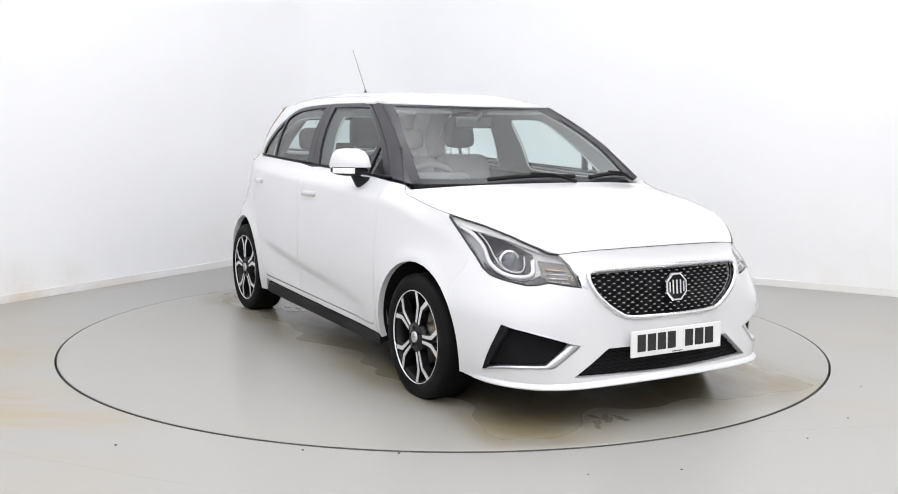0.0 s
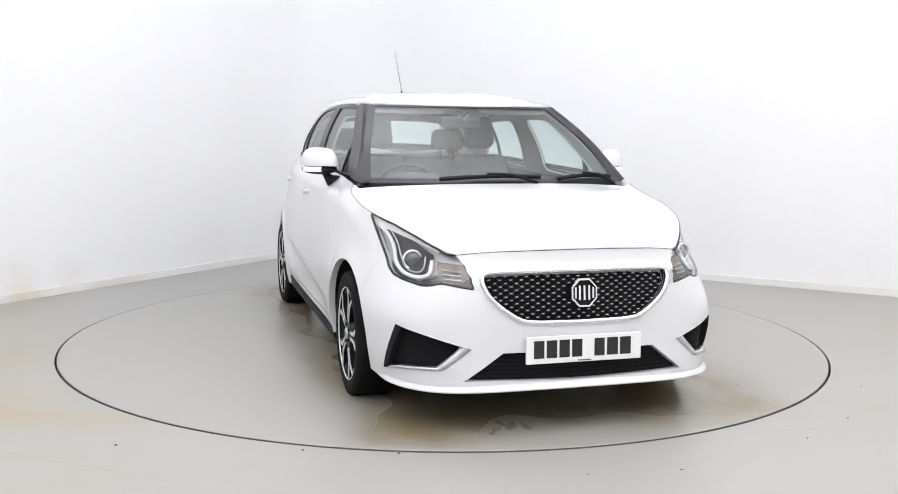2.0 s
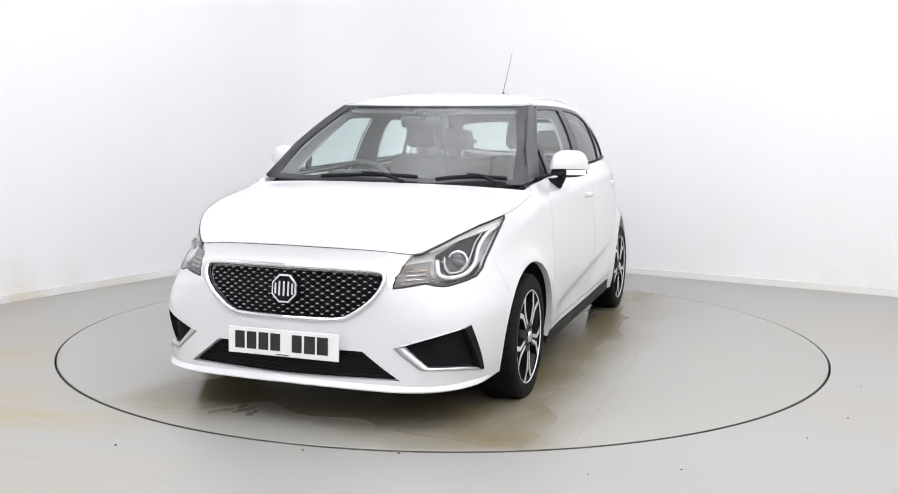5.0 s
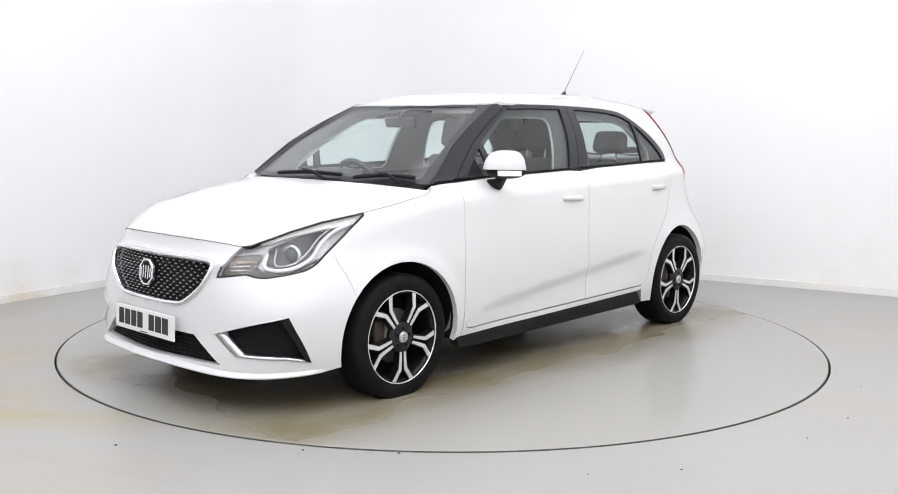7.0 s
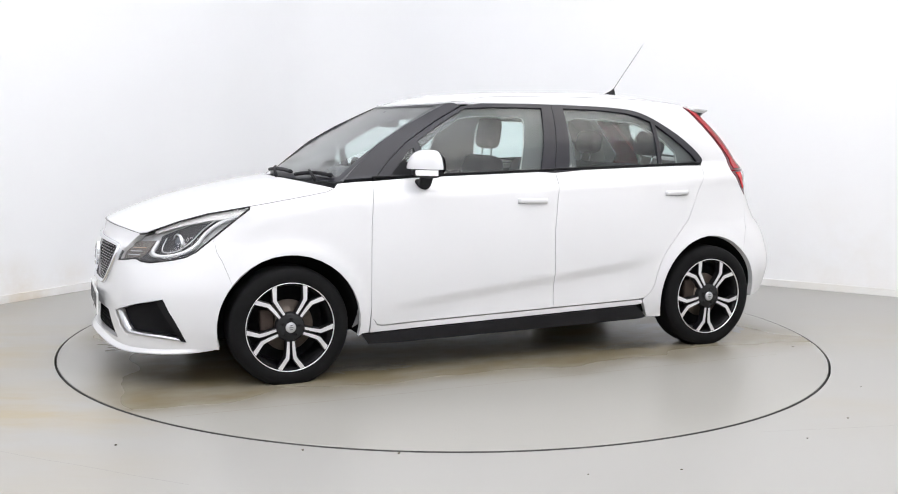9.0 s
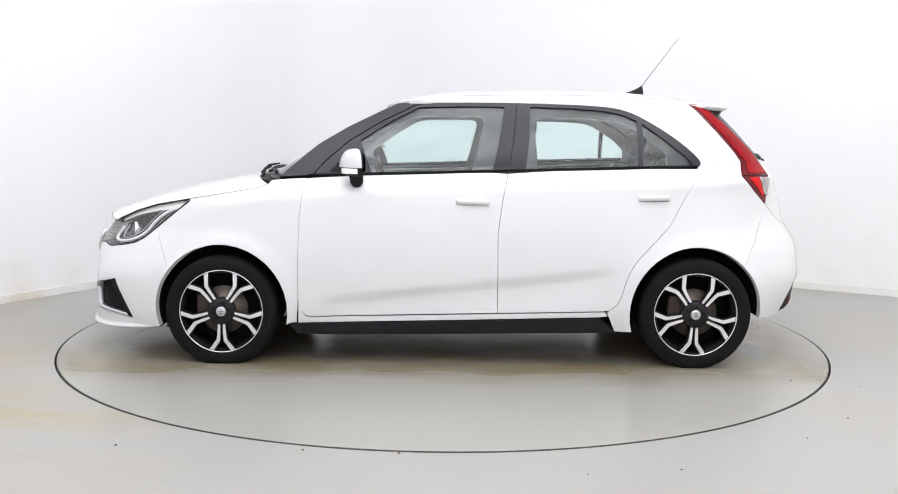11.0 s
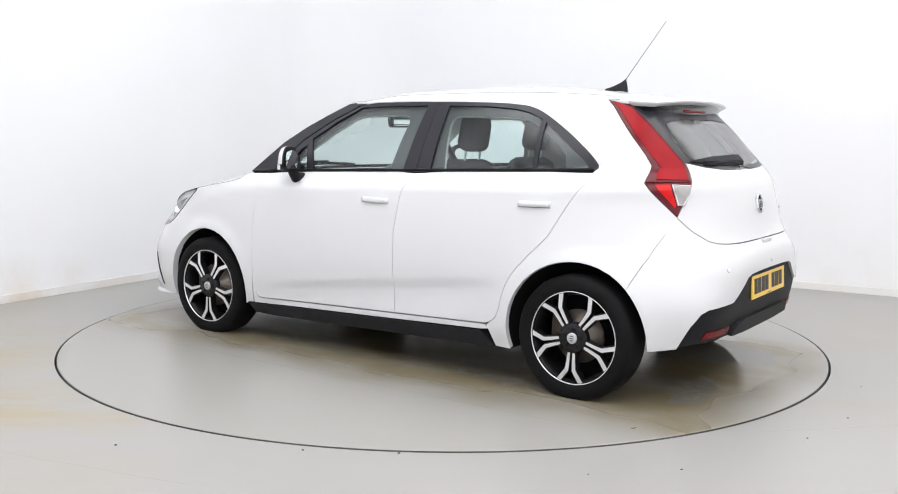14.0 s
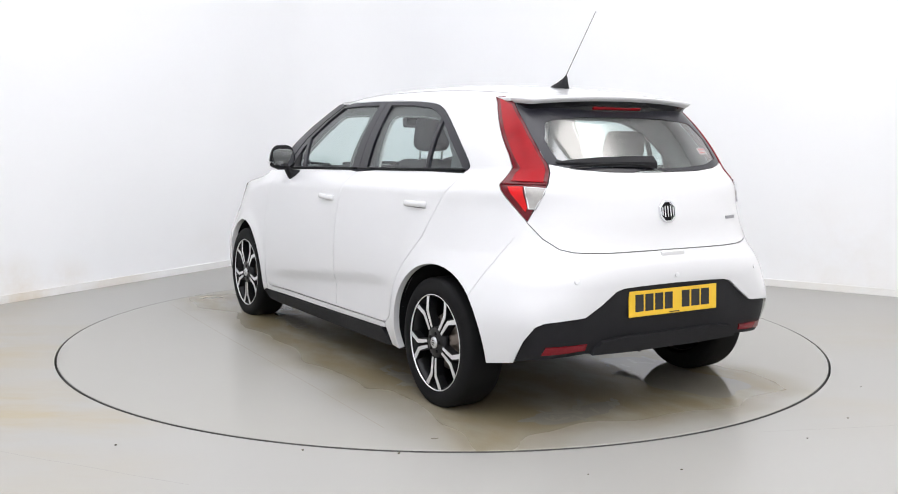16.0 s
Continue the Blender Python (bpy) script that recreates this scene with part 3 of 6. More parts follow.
# ceiling light panels
def ceiling_light(a, b, material, label):
    lamp = tagged(new("ceiling_light"), label, "ceiling light", "ceiling lights")
    lamp.matrix_basis = Matrix.Translation(room(a, b, HIGH - 0.004)) @ Matrix.Rotation(math.atan2(E1.y, E1.x), 4, "Z")
    bm = bmesh.new()
    for x, y, sx, sy in ((0, 1.08, 2.04, 0.04), (0, -1.08, 2.04, 0.04), (1.0, 0, 0.04, 2.12), (-1.0, 0, 0.04, 2.12)):
        box(bm, (x, y, -0.02), (sx, sy, 0.04))
    part("frame", bm, M_CEIL, lamp, smooth_faces=False)
    bm = bmesh.new()
    box(bm, (0, 0, -0.018), (1.96, 2.12, 0.02))
    part("diffuser", bm, material, lamp, smooth_faces=False)


# the panels away from the walls in view burn a little brighter
PANELS = {}
for ia, a in enumerate((2.1, 4.4, 6.7, 9.0)):
    for ib, b in enumerate((2.2, 4.7, 7.2, 9.7)):
        cool = ib - ia >= -1
        key = (cool, ia, ib)
        if key not in PANELS:
            power = 0.90 + 0.06 * ia / 3 + 0.18 * ib / 3
            PANELS[key] = glow("cool diffuser", (0.955, 0.958, 1.0), PANEL_COOL * power) if cool else glow("warm diffuser", (1.0, 0.965, 0.93), PANEL_WARM * power)
        ceiling_light(a, b, PANELS[key], "lit cool white ceiling panel" if cool else "lit warm white ceiling panel")

# ---- the car ----
car = tagged(new("car"), "white five-door hatchback car standing on the turntable", "car")


def pair(ob):
    return ob, mirror_y(ob)


def side_z(x):
    return curve1(x, BELT)


# bodywork, left flank and its mirror
arch_f = arch_points(HUB_X, 180 + 10, -12, 20)  # from the rear foot over the top to the front foot
arch_f_back = arch_points(HUB_X, 192, 38, 16)
arch_f_front = arch_points(HUB_X, 38, -16, 8)
seam_fb = [S(1.62, 0.724), S(1.585, 0.62), S(HUB_X + ARCH * math.cos(radians(38)), HUB_Z - DIP + ARCH * math.sin(radians(38)))]
door_front_seam = [S(0.811, 0.993), S(0.833, 0.909), S(0.846, 0.77), S(0.851, 0.634), S(0.853, 0.50), S(0.853, 0.355), S(0.843, 0.30), S(0.817, 0.268), S(0.786, 0.262)]
door_mid_seam = [S(-0.206, 0.290), S(-0.206, 0.45), S(-0.203, 0.711), S(-0.226, 0.889), S(-0.256, 1.028)]
door_rear_seam = [S(-0.77, 0.305), S(-0.801, 0.310), S(-0.843, 0.341), S(-0.865, 0.39), S(-0.88, 0.45), S(-0.903, 0.513), S(-0.93, 0.56), S(-0.966, 0.605), S(-1.026, 0.67), S(-1.111, 0.758), S(-1.191, 0.903), S(-1.266, 1.017), S(-1.281, 1.062)]
belt_front = [S(x, side_z(x)) for x in (0.811, 0.6, 0.4, 0.2, 0.0, -0.15, -0.256)]
belt_rear = [S(x, side_z(x)) for x in (-0.256, -0.45, -0.65, -0.85, -1.05, -1.281)]
hood_edge_fender = [S(1.0, 0.982), S(1.02, 0.960), S(1.06, 0.943), S(1.12, 0.932), S(1.2, 0.918), S(1.32, 0.898), S(1.442, 0.877)]
lamp_low = [S(1.442, 0.875), S(1.444, 0.864), S(1.468, 0.846), S(1.545, 0.785), S(1.62, 0.724), S(1.695, 0.664), S(1.745, 0.638), Fy(0.712, 0.625), Fy(0.650, 0.608), Fy(0.615, 0.612), Fy(0.580, 0.623), Fy(0.530, 0.614), Fy(0.462, 0.604)]

fender = panel("front_wing", [*hood_edge_fender[::1], *lamp_low[1:5], *seam_fb[1:], *arch_f_back[::-1], S(0.90, 0.226), S(0.862, 0.228), *door_front_seam[5::-1], S(0.9, 0.990)], M_PAINT, car, flange=0.03, gap=0.0008)
pair(fender)
door_f = panel("front_door", [*door_front_seam, *fine([S(0.786, 0.262), S(-0.206, 0.290)], 8)[1:-1], *door_mid_seam, *belt_front[::-1][1:-1]], M_PAINT, car, step=0.032)
door_fr = mirror_y(door_f)
door_r = panel("rear_door", [*door_mid_seam[::-1], *fine([S(-0.206, 0.290), S(-0.77, 0.305)], 6)[1:-1], *door_rear_seam, *belt_rear[::-1][1:-1]], M_PAINT, car, step=0.032)
door_rr = mirror_y(door_r)

frame_top = [S(0.32, 1.396), S(0.134, 1.403), S(-0.02, 1.405), S(-0.178, 1.406), S(-0.308, 1.405)]
frame_top_rear = [S(-0.308, 1.405), S(-0.48, 1.402), S(-0.642, 1.398), S(-0.796, 1.388), S(-0.892, 1.371), S(-0.985, 1.332), S(-1.113, 1.256), S(-1.226, 1.172), S(-1.290, 1.110), S(-1.297, 1.085), S(-1.281, 1.070)]
frame_top_rear = [frame_top_rear[0], *[(q[0], q[1]) for q in spline([(*q, 0) for q in frame_top_rear[1:]], 3)]]
lamp_front_edge = [S(-1.255, 1.412), S(-1.295, 1.380), S(-1.40, 1.262), S(-1.50, 1.150), S(-1.535, 1.100), S(-1.527, 1.024), S(-1.60, 0.945), S(-1.676, 0.868)]
seam_rb = [S(-1.676, 0.868), S(-1.634, 0.78), S(-1.576, 0.66), S(-HUB_X - ARCH * math.cos(radians(44)), HUB_Z + ARCH * math.sin(radians(44)))]
arch_r_front = arch_points(-HUB_X, 136, -17, 18)
arch_r_back = arch_points(-HUB_X, 136, 185, 8)
quarter = panel("rear_quarter_panel", [*frame_top_rear[1:], *door_rear_seam[::-1][1:-1], S(-0.79, 0.290), S(-0.80, 0.275), S(-0.835, 0.194), S(-0.916, 0.192), *arch_r_front[::-1], *seam_rb[::-1][1:], *lamp_front_edge[::-1][1:], S(-1.1, 1.412), S(-0.95, 1.412), S(-0.80, 1.411), S(-0.48, 1.410)], M_PAINT, car, flange=0.03, gap=0.001)
pair(quarter)
sill = panel("sill", [S(0.850, 0.345), S(0.840, 0.300), S(0.815, 0.264), *fine([S(0.786, 0.258), S(-0.206, 0.286), S(-0.77, 0.301)], 6), S(-0.785, 0.298), S(-0.795, 0.277), *fine([S(-0.751, 0.272), S(0.856, 0.225)], 8)], M_PAINT, car, flange=0.03)
pair(sill)
skirt = panel("side_skirt", [S(0.90, 0.220), *fine([S(0.839, 0.222), S(-0.751, 0.268)], 8), S(-0.79, 0.235), S(-0.832, 0.192), *fine([S(-0.78, 0.185), S(0.70, 0.160)], 8), S(0.86, 0.165)], M_BLACK, car, flange=0.05, out=0.004, label="black plastic side skirt")
pair(skirt)

# front bumper with openings
grille_half = [(0.0, 0.466), (0.116, 0.466), (0.20, 0.467), (0.262, 0.474), (0.315, 0.502), (0.363, 0.538), (0.400, 0.577), (0.421, 0.618), (0.424, 0.645), (0.412, 0.664), (0.36, 0.672), (0.2, 0.677), (0.0, 0.679)]
intake_half = [(0.0, 0.222), (0.12, 0.222), (0.3, 0.222), (0.502, 0.222), (0.43, 0.274), (0.343, 0.339), (0.2, 0.341), (0.0, 0.342)]
fog = [Fy(0.748, 0.443), Fy(0.68, 0.421), Fy(0.57, 0.388), Fy(0.475, 0.357), Fy(0.500, 0.335), Fy(0.545, 0.298), Fy(0.585, 0.267), Fy(0.66, 0.262), Fy(0.73, 0.253), S(1.757, 0.232), S(1.785, 0.29), S(1.815, 0.35), S(1.845, 0.41)]
bottom = [S(1.635, 0.188), S(1.70, 0.178), S(1.765, 0.174), Fy(0.70, 0.172), Fy(0.62, 0.172), Fy(0.50, 0.174), Fy(0.36, 0.179), Fy(0.2, 0.185), (0.0, 0.190)]
lamp_inner = [Fy(0.462, 0.604), Fy(0.466, 0.65), Fy(0.478, 0.69), Fy(0.510, 0.735)]
hood_front = [Fy(0.510, 0.735), Fy(0.42, 0.748), Fy(0.35, 0.754), Fy(0.2, 0.760), (0.0, 0.764)]
bumper = panel("front_bumper", [*hood_front[::-1], *lamp_inner[::-1][1:], *lamp_low[::-1][1:9], *seam_fb[1:], *arch_f_front[1:], *bottom,
                                *[Fy(y, z) for y, z in intake_half], *[Fy(y, z) for y, z in grille_half]], M_PAINT, car, holes=[fog], mid="nose", flange=0.035, step=0.035, gap=0.0006)

# grille: chrome surround, dark backing, rows of short bars, round badge
grille = panel("grille", [Fy(y, z) for y, z in grille_half], M_DARK, car, mid="nose", gap=-0.004, out=-0.034, flange=0.0, label="gloss black grille with rows of small studs")
loop = [skin(*Fy(y, z)) + skin_normal(*Fy(y, z)) * 0.003 for y, z in grille_half]
loop = spline(loop, 4)
ringpts = loop + [Vector((v.x, -v.y, v.z)) for v in loop[::-1][1:-1]]
bm = bmesh.new()
tube(bm, ringpts, 0.011, 8, True)
part("chrome_surround", bm, M_CHROME, grille, "chrome surround")
bm = bmesh.new()
tube(bm, [v * 0.985 + Vector((0.012, 0, 0.008)) for v in ringpts], 0.008, 6, True)
part("inner_frame", bm, M_BLACK_GLOSS, grille)


def inside(y, z, poly):
    hit = False
    for (y0, z0), (y1, z1) in zip(poly, poly[1:] + poly[:1]):
        if (z0 > z) != (z1 > z) and y < y0 + (z - z0) / (z1 - z0) * (y1 - y0):
            hit = not hit
    return hit


full = grille_half + [(-y, z) for y, z in grille_half[::-1]]
bars, studs = bmesh.new(), bmesh.new()
row = 0
z = 0.486
while z < 0.675:
    y = -0.42 + (0.0225 if row % 2 else 0)
    while y < 0.42:
        if inside(y, z, full) and inside(y - 0.02, z, full) and inside(y + 0.02, z, full) and math.hypot(y, (z - 0.586)) > 0.068:
            p, zz = Fy(abs(y), z)
            c = skin(p, zz) + skin_normal(p, zz) * -0.014
            c.y = math.copysign(c.y, y)
            box(studs, c, (0.006, 0.0110, 0.0034), Matrix.Rotation(-math.atan2(y * 0.25, 1), 4, "Z"))
            for s in (-1, 1):
                pts = []
                for k in range(4):
                    f = k / 3
                    yy, z2 = y + s * 0.0225 * f, z - 0.0145 * f * f * (3 - 2 * f)
                    if inside(yy, z2, full):
                        q = Fy(abs(yy), z2)
                        cc = skin(*q) + skin_normal(*q) * -0.021
                        pts.append((cc.x, math.copysign(cc.y, yy), cc.z))
                if len(pts) > 1:
                    tube(bars, pts, 0.0016, 5)
        y += 0.045
    z += 0.0145
    row += 1
part("mesh", bars, M_BLACK_GLOSS, grille, "black honeycomb mesh")
part("studs", studs, M_STUD, grille, "small dull silver studs", smooth_faces=False)["kind"] = "stuff"


def badge(name, size, parent, m, flip=1):
    """A plain eight-sided chrome emblem with upright bars, set in the plane of m (x out of the surface)."""
    bm = bmesh.new()
    ringv = []
    for r, h in ((size * 0.84, 0.010), (size * 0.86, 0.014), (size * 0.97, 0.014), (size, 0.010), (size, 0.0)):
        ringv.append([bm.verts.new(m @ Vector((h, r * math.sin(radians(22.5 + 45 * k)), r * math.cos(radians(22.5 + 45 * k)) * 1.03))) for k in range(8)])
    for a, b in zip(ringv, ringv[1:]):
        for k in range(8):
            bm.faces.new((a[k], a[(k + 1) % 8], b[(k + 1) % 8], b[k]))
    ob = part(name, bm, M_CHROME, parent, "octagonal chrome emblem", smooth_faces=False, recalc=True)
    bm = bmesh.new()
    v = [bm.verts.new(m @ Vector((0.006, size * 0.86 * math.sin(radians(22.5 + 45 * k)), size * 0.88 * math.cos(radians(22.5 + 45 * k))))) for k in range(8)]
    bm.faces.new(v)
    part("backing", bm, M_SEAL, ob, smooth_faces=False, recalc=True)
    bm = bmesh.new()
    for y in (-0.62, -0.33, 0.0, 0.33, 0.62):
        h = 0.95 if abs(y) < 0.5 else 0.72
        box(bm, m @ Vector((0.010, y * size, 0)), (0.008, size * 0.13, size * h), m.to_3x3().to_4x4())
    part("emblem_bars", bm, M_CHROME, ob, smooth_faces=False)
    return ob


badge("front_badge", 0.064, grille, Matrix.Translation((2.096, 0, 0.586)) @ Matrix.Rotation(radians(-6), 4, "Y"))

lower = panel("lower_intake", [Fy(y, z) for y, z in intake_half], M_BLACK, car, mid="nose", gap=-0.004, out=-0.035, flange=0.0, label="black lower air intake mesh")
bars = bmesh.new()
for k in range(7):
    z = 0.232 + k * 0.017
    pts = []
    for i in range(-24, 25):
        y = i * 0.0205
        if inside(y, z, intake_half + [(-a, b) for a, b in intake_half[::-1]]):
            q = Fy(abs(y), z)
            c = skin(*q) + skin_normal(*q) * -0.025
            pts.append((c.x, math.copysign(c.y, y), c.z + (0.004 if i % 2 else -0.004)))
    tube(bars, pts, 0.0035, 5)
part("intake_mesh", bars, M_DARK, lower)

# fog recesses
for s in (1, -1):
    rec = panel("fog_recess", fog, M_DARK, car, gap=-0.003, out=-0.035, flange=0.0, label="black bumper side vent")
    bm = bmesh.new()
    n_ = 10
    rows = []
    for k in range(n_ + 1):
        q = (fog[0][0] + (fog[9][0] - fog[0][0]) * k / n_, fog[0][1] + (fog[9][1] - fog[0][1]) * k / n_)
        o = Vector(q)
        e = (o.x - 0.030 + 0.008 * k / n_, o.y - 0.012 + 0.014 * k / n_)
        rows.append([bm.verts.new(v) for v in (skin(*q) + skin_normal(*q) * -0.02, skin(*q) + skin_normal(*q) * 0.003, skin(*e) + skin_normal(*e) * 0.001, skin(*e) + skin_normal(*e) * -0.03)])
    for a, b in zip(rows, rows[1:]):
        for k in range(3):
            bm.faces.new((a[k], a[k + 1], b[k + 1], b[k]))
    bm.faces.new(rows[0]), bm.faces.new(rows[-1])
    outer = part("vent_edge", bm, M_SEAL, rec, smooth_faces=False, recalc=True)
    # chrome blade along the lower edge, wide towards the nose and thin below
    bm = bmesh.new()
    edge = [(q[0], q[1]) for q in spline([(*q, 0) for q in dense(fog[3:10], False, 0.03)], 2)]
    rows = []
    for k, q in enumerate(edge):
        f = k / (len(edge) - 1)
        w = 0.030 * (1 - f) + 0.010
        e = (q[0] + w, q[1] + 0.008 + 0.004 * (1 - f))
        rows.append([bm.verts.new(v) for v in (skin(*q) + skin_normal(*q) * -0.004, skin(*q) + skin_normal(*q) * 0.004, skin(*e) + skin_normal(*e) * -0.012, skin(*e) + skin_normal(*e) * -0.030)])
    for a, b in zip(rows, rows[1:]):
        for k in range(3):
            bm.faces.new((a[k], a[k + 1], b[k + 1], b[k]))
    blade = part("chrome_blade", bm, M_SATIN, rec, "satin chrome blade trim", recalc=True)
    bm = bmesh.new()
    tube(bm, [skin(*q) + skin_normal(*q) * 0.001 for q in dense(fog[0:4], False, 0.04)], 0.003, 6)
    rim = part("vent_trim", bm, M_SATIN, rec)
    if s < 0:
        for o in (rec, outer, blade, rim):
            m2 = mirror_y(o)
            if o is rec:
                keep = m2
            else:
                m2.parent = keep
            bpy.data.objects.remove(o, do_unlink=True)

# bonnet
hood_edge = [skin(*q) for q in hood_edge_fender[1:]] + [skin(*S(1.53, 0.862)), skin(*S(1.635, 0.843)), skin(*S(1.758, 0.806)), skin(*S(1.87, 0.760)), skin(*Fy(0.510, 0.738))]
bonnet = patch("bonnet", [(1.17, 0, 0.990), (1.35, 0, 0.962), (1.55, 0, 0.920), (1.75, 0, 0.870), (1.92, 0, 0.815), (2.00, 0, 0.787), (2.046, 0, 0.768)], hood_edge, M_PAINT, car, 40, 20, 2.6, 0.012, 2.2)
bm = bmesh.new()
seam = [skin(*q) + skin_normal(*q) * 0.0005 for q in dense(hood_front, False, 0.04)]
tube(bm, seam + [Vector((v.x, -v.y, v.z)) for v in seam[::-1][1:]], 0.0013, 5)
part("bonnet_seal", bm, M_SEAL, bonnet)
for s in (1, -1):
    bm = bmesh.new()
    tube(bm, [Vector((v.x, v.y * s, v.z)) for v in (skin(*q) + skin_normal(*q) * 0.0 for q in dense(hood_edge_fender, False, 0.03))], 0.0012, 5)
    part("bonnet_seal", bm, M_SEAL, bonnet)
# lip under the front bumper
bm = bmesh.new()
lip = [(skin(*q), skin_normal(*q)) for q in dense(bottom, False, 0.05)]
lip = lip + [(Vector((v.x, -v.y, v.z)), Vector((n.x, -n.y, n.z))) for v, n in lip[::-1][1:]]
rows = []
for i, (v, n) in enumerate(lip):
    n = Vector((n.x, n.y, 0)).normalized() * smooth(0, 6, min(i, len(lip) - 1 - i))
    rows.append([bm.verts.new(v + n * a + Vector((0, 0, b))) for a, b in ((-0.002, 0.030), (0.010, 0.020), (0.022, 0.010), (0.024, 0.004), (0.018, 0.0), (-0.06, -0.002))])
for a, b in zip(rows, rows[1:]):
    for k in range(5):
        bm.faces.new((a[k], a[k + 1], b[k + 1], b[k]))
part("lip_spoiler", bm, M_PAINT, bumper, "white lip spoiler", recalc=True)
# cowl and windscreen
patch("scuttle", [(1.06, 0, 0.985), (1.20, 0, 0.975)], [(0.92, 0.690, 0.988), (0.985, 0.705, 0.962)], M_BLACK, car, 4, 12, 2.5, 0.02, 2.0, "black plastic scuttle panel")
screen = patch("windscreen", [(1.11, 0, 0.985), (0.80, 0, 1.175), (0.55, 0, 1.315), (0.415, 0, 1.392)], [(0.975, 0.722, 0.985), (0.74, 0.672, 1.170), (0.52, 0.600, 1.300), (0.345, 0.552, 1.392)], M_SCREEN, car, 16, 14, 2.4, 0, 2.2, "clear windscreen glass")
screen.visible_shadow = False
bm = bmesh.new()
me = screen.data
NV, NU = 29, 16
keep = {}
for i in range(NU):
    for j in range(NV):
        keep[i, j] = me.vertices[i * NV + j].co + Vector((0.002, 0, 0.003))
for s in (0, NV - 2):
    col = [(keep[i, 0].lerp(keep[i, 1], 0.0), keep[i, 1]) if s == 0 else (keep[i, NV - 1], keep[i, NV - 2]) for i in range(NU)]
    v = [[bm.verts.new(q) for q in pr] for pr in col]
    for p, q in zip(v, v[1:]):
        bm.faces.new((p[0], p[1], q[1], q[0]))
for i0, i1, f in ((0, 1, 0.75), (NU - 1, NU - 2, 0.45)):
    v = [(bm.verts.new(keep[i0, j]), bm.verts.new(keep[i0, j].lerp(keep[i1, j], f))) for j in range(NV)]
    for p, q in zip(v, v[1:]):
        bm.faces.new((p[0], p[1], q[1], q[0]))
part("screen_border", bm, M_FILM, screen, "black printed windscreen border", recalc=True)
# roof
roof_edge = [skin(*S(x, 1.409)) for x in (0.335, 0.2, 0.0, -0.3, -0.6, -0.9, -1.1, -1.25)] + [Vector((-1.36, 0.515, 1.402))]
roof = patch("roof", [(0.425, 0, 1.398), (0.33, 0, 1.430), (0.18, 0, 1.462), (-0.05, 0, 1.480), (-0.5, 0, 1.491), (-0.85, 0, 1.487), (-1.15, 0, 1.462), (-1.38, 0, 1.430)], roof_edge, M_PAINT, car, 44, 28, 5.0, 0.012, 2.2)
# the roof's side seams curve in from the windscreen pillars and run back
for s in (1, -1):
    bm = bmesh.new()
    seam_pts = []
    for i in range(1, 42):
        v = 0.86 + 0.14 * (1 - smooth(0, 7, i - 1))
        c = 28 + s * 28 * v
        a, b = (roof.data.vertices[i * 57 + int(q)].co for q in (math.floor(c), min(math.ceil(c), 56)))
        seam_pts.append(a.lerp(b, c - math.floor(c)) + Vector((0, 0, 0.0006)))
    tube(bm, seam_pts, 0.0014, 5)
    part("roof_seam", bm, M_ROOF_SEAM, roof, "fine grey roof seam")
spoiler = patch("roof_spoiler", [(-1.375, 0, 1.432), (-1.46, 0, 1.426), (-1.542, 0, 1.416)], [(-1.355, 0.515, 1.405), (-1.42, 0.50, 1.401), (-1.490, 0.475, 1.395)], M_PAINT, car, 10, 20, 3.0, 0.0, 2.2)
md = spoiler.modifiers.new("thick", "SOLIDIFY")
md.thickness, md.offset = 0.004, -1
# the spoiler's edge: a thin painted lip running round from the lamps, and a gloss black underside below it
edge_top = [Vector((-1.360, 0.512, 1.403)), Vector((-1.420, 0.506, 1.400)), Vector((-1.464, 0.494, 1.397)), Vector((-1.489, 0.474, 1.395))]
for k in range(1, 15):
    f = 1 - k / 14
    edge_top.append(Vector((-1.542 + 0.052 * f ** 2.2, 0.475 * f, 1.415 - 0.020 * f ** 2.2)))
edge_top += [Vector((v.x, -v.y, v.z)) for v in edge_top[::-1][1:]]
lip_bm, under_bm = bmesh.new(), bmesh.new()
lip_rows, under_rows = [], []
for v in edge_top:
    way = Vector((-1.30, v.y * 0.90, 0)) - Vector((v.x, v.y, 0))
    way = way.normalized()
    lip_rows.append([lip_bm.verts.new(v + way * a + Vector((0, 0, b))) for a, b in ((0.0, 0.002), (-0.003, -0.003), (0.010, -0.012), (0.024, -0.020))])
    under_rows.append([under_bm.verts.new(v + way * a + Vector((0, 0, b))) for a, b in ((0.024, -0.019), (0.036, -0.032), (0.05, -0.058), (0.05, -0.095))])
for bm_, rows in ((lip_bm, lip_rows), (under_bm, under_rows)):
    for a, b in zip(rows, rows[1:]):
        for q in range(3):
            bm_.faces.new((a[q], a[q + 1], b[q + 1], b[q]))
part("spoiler_lip", lip_bm, M_PAINT, spoiler, recalc=True)
part("spoiler_underside", under_bm, M_BLACK_GLOSS, spoiler, "gloss black spoiler underside", recalc=True)
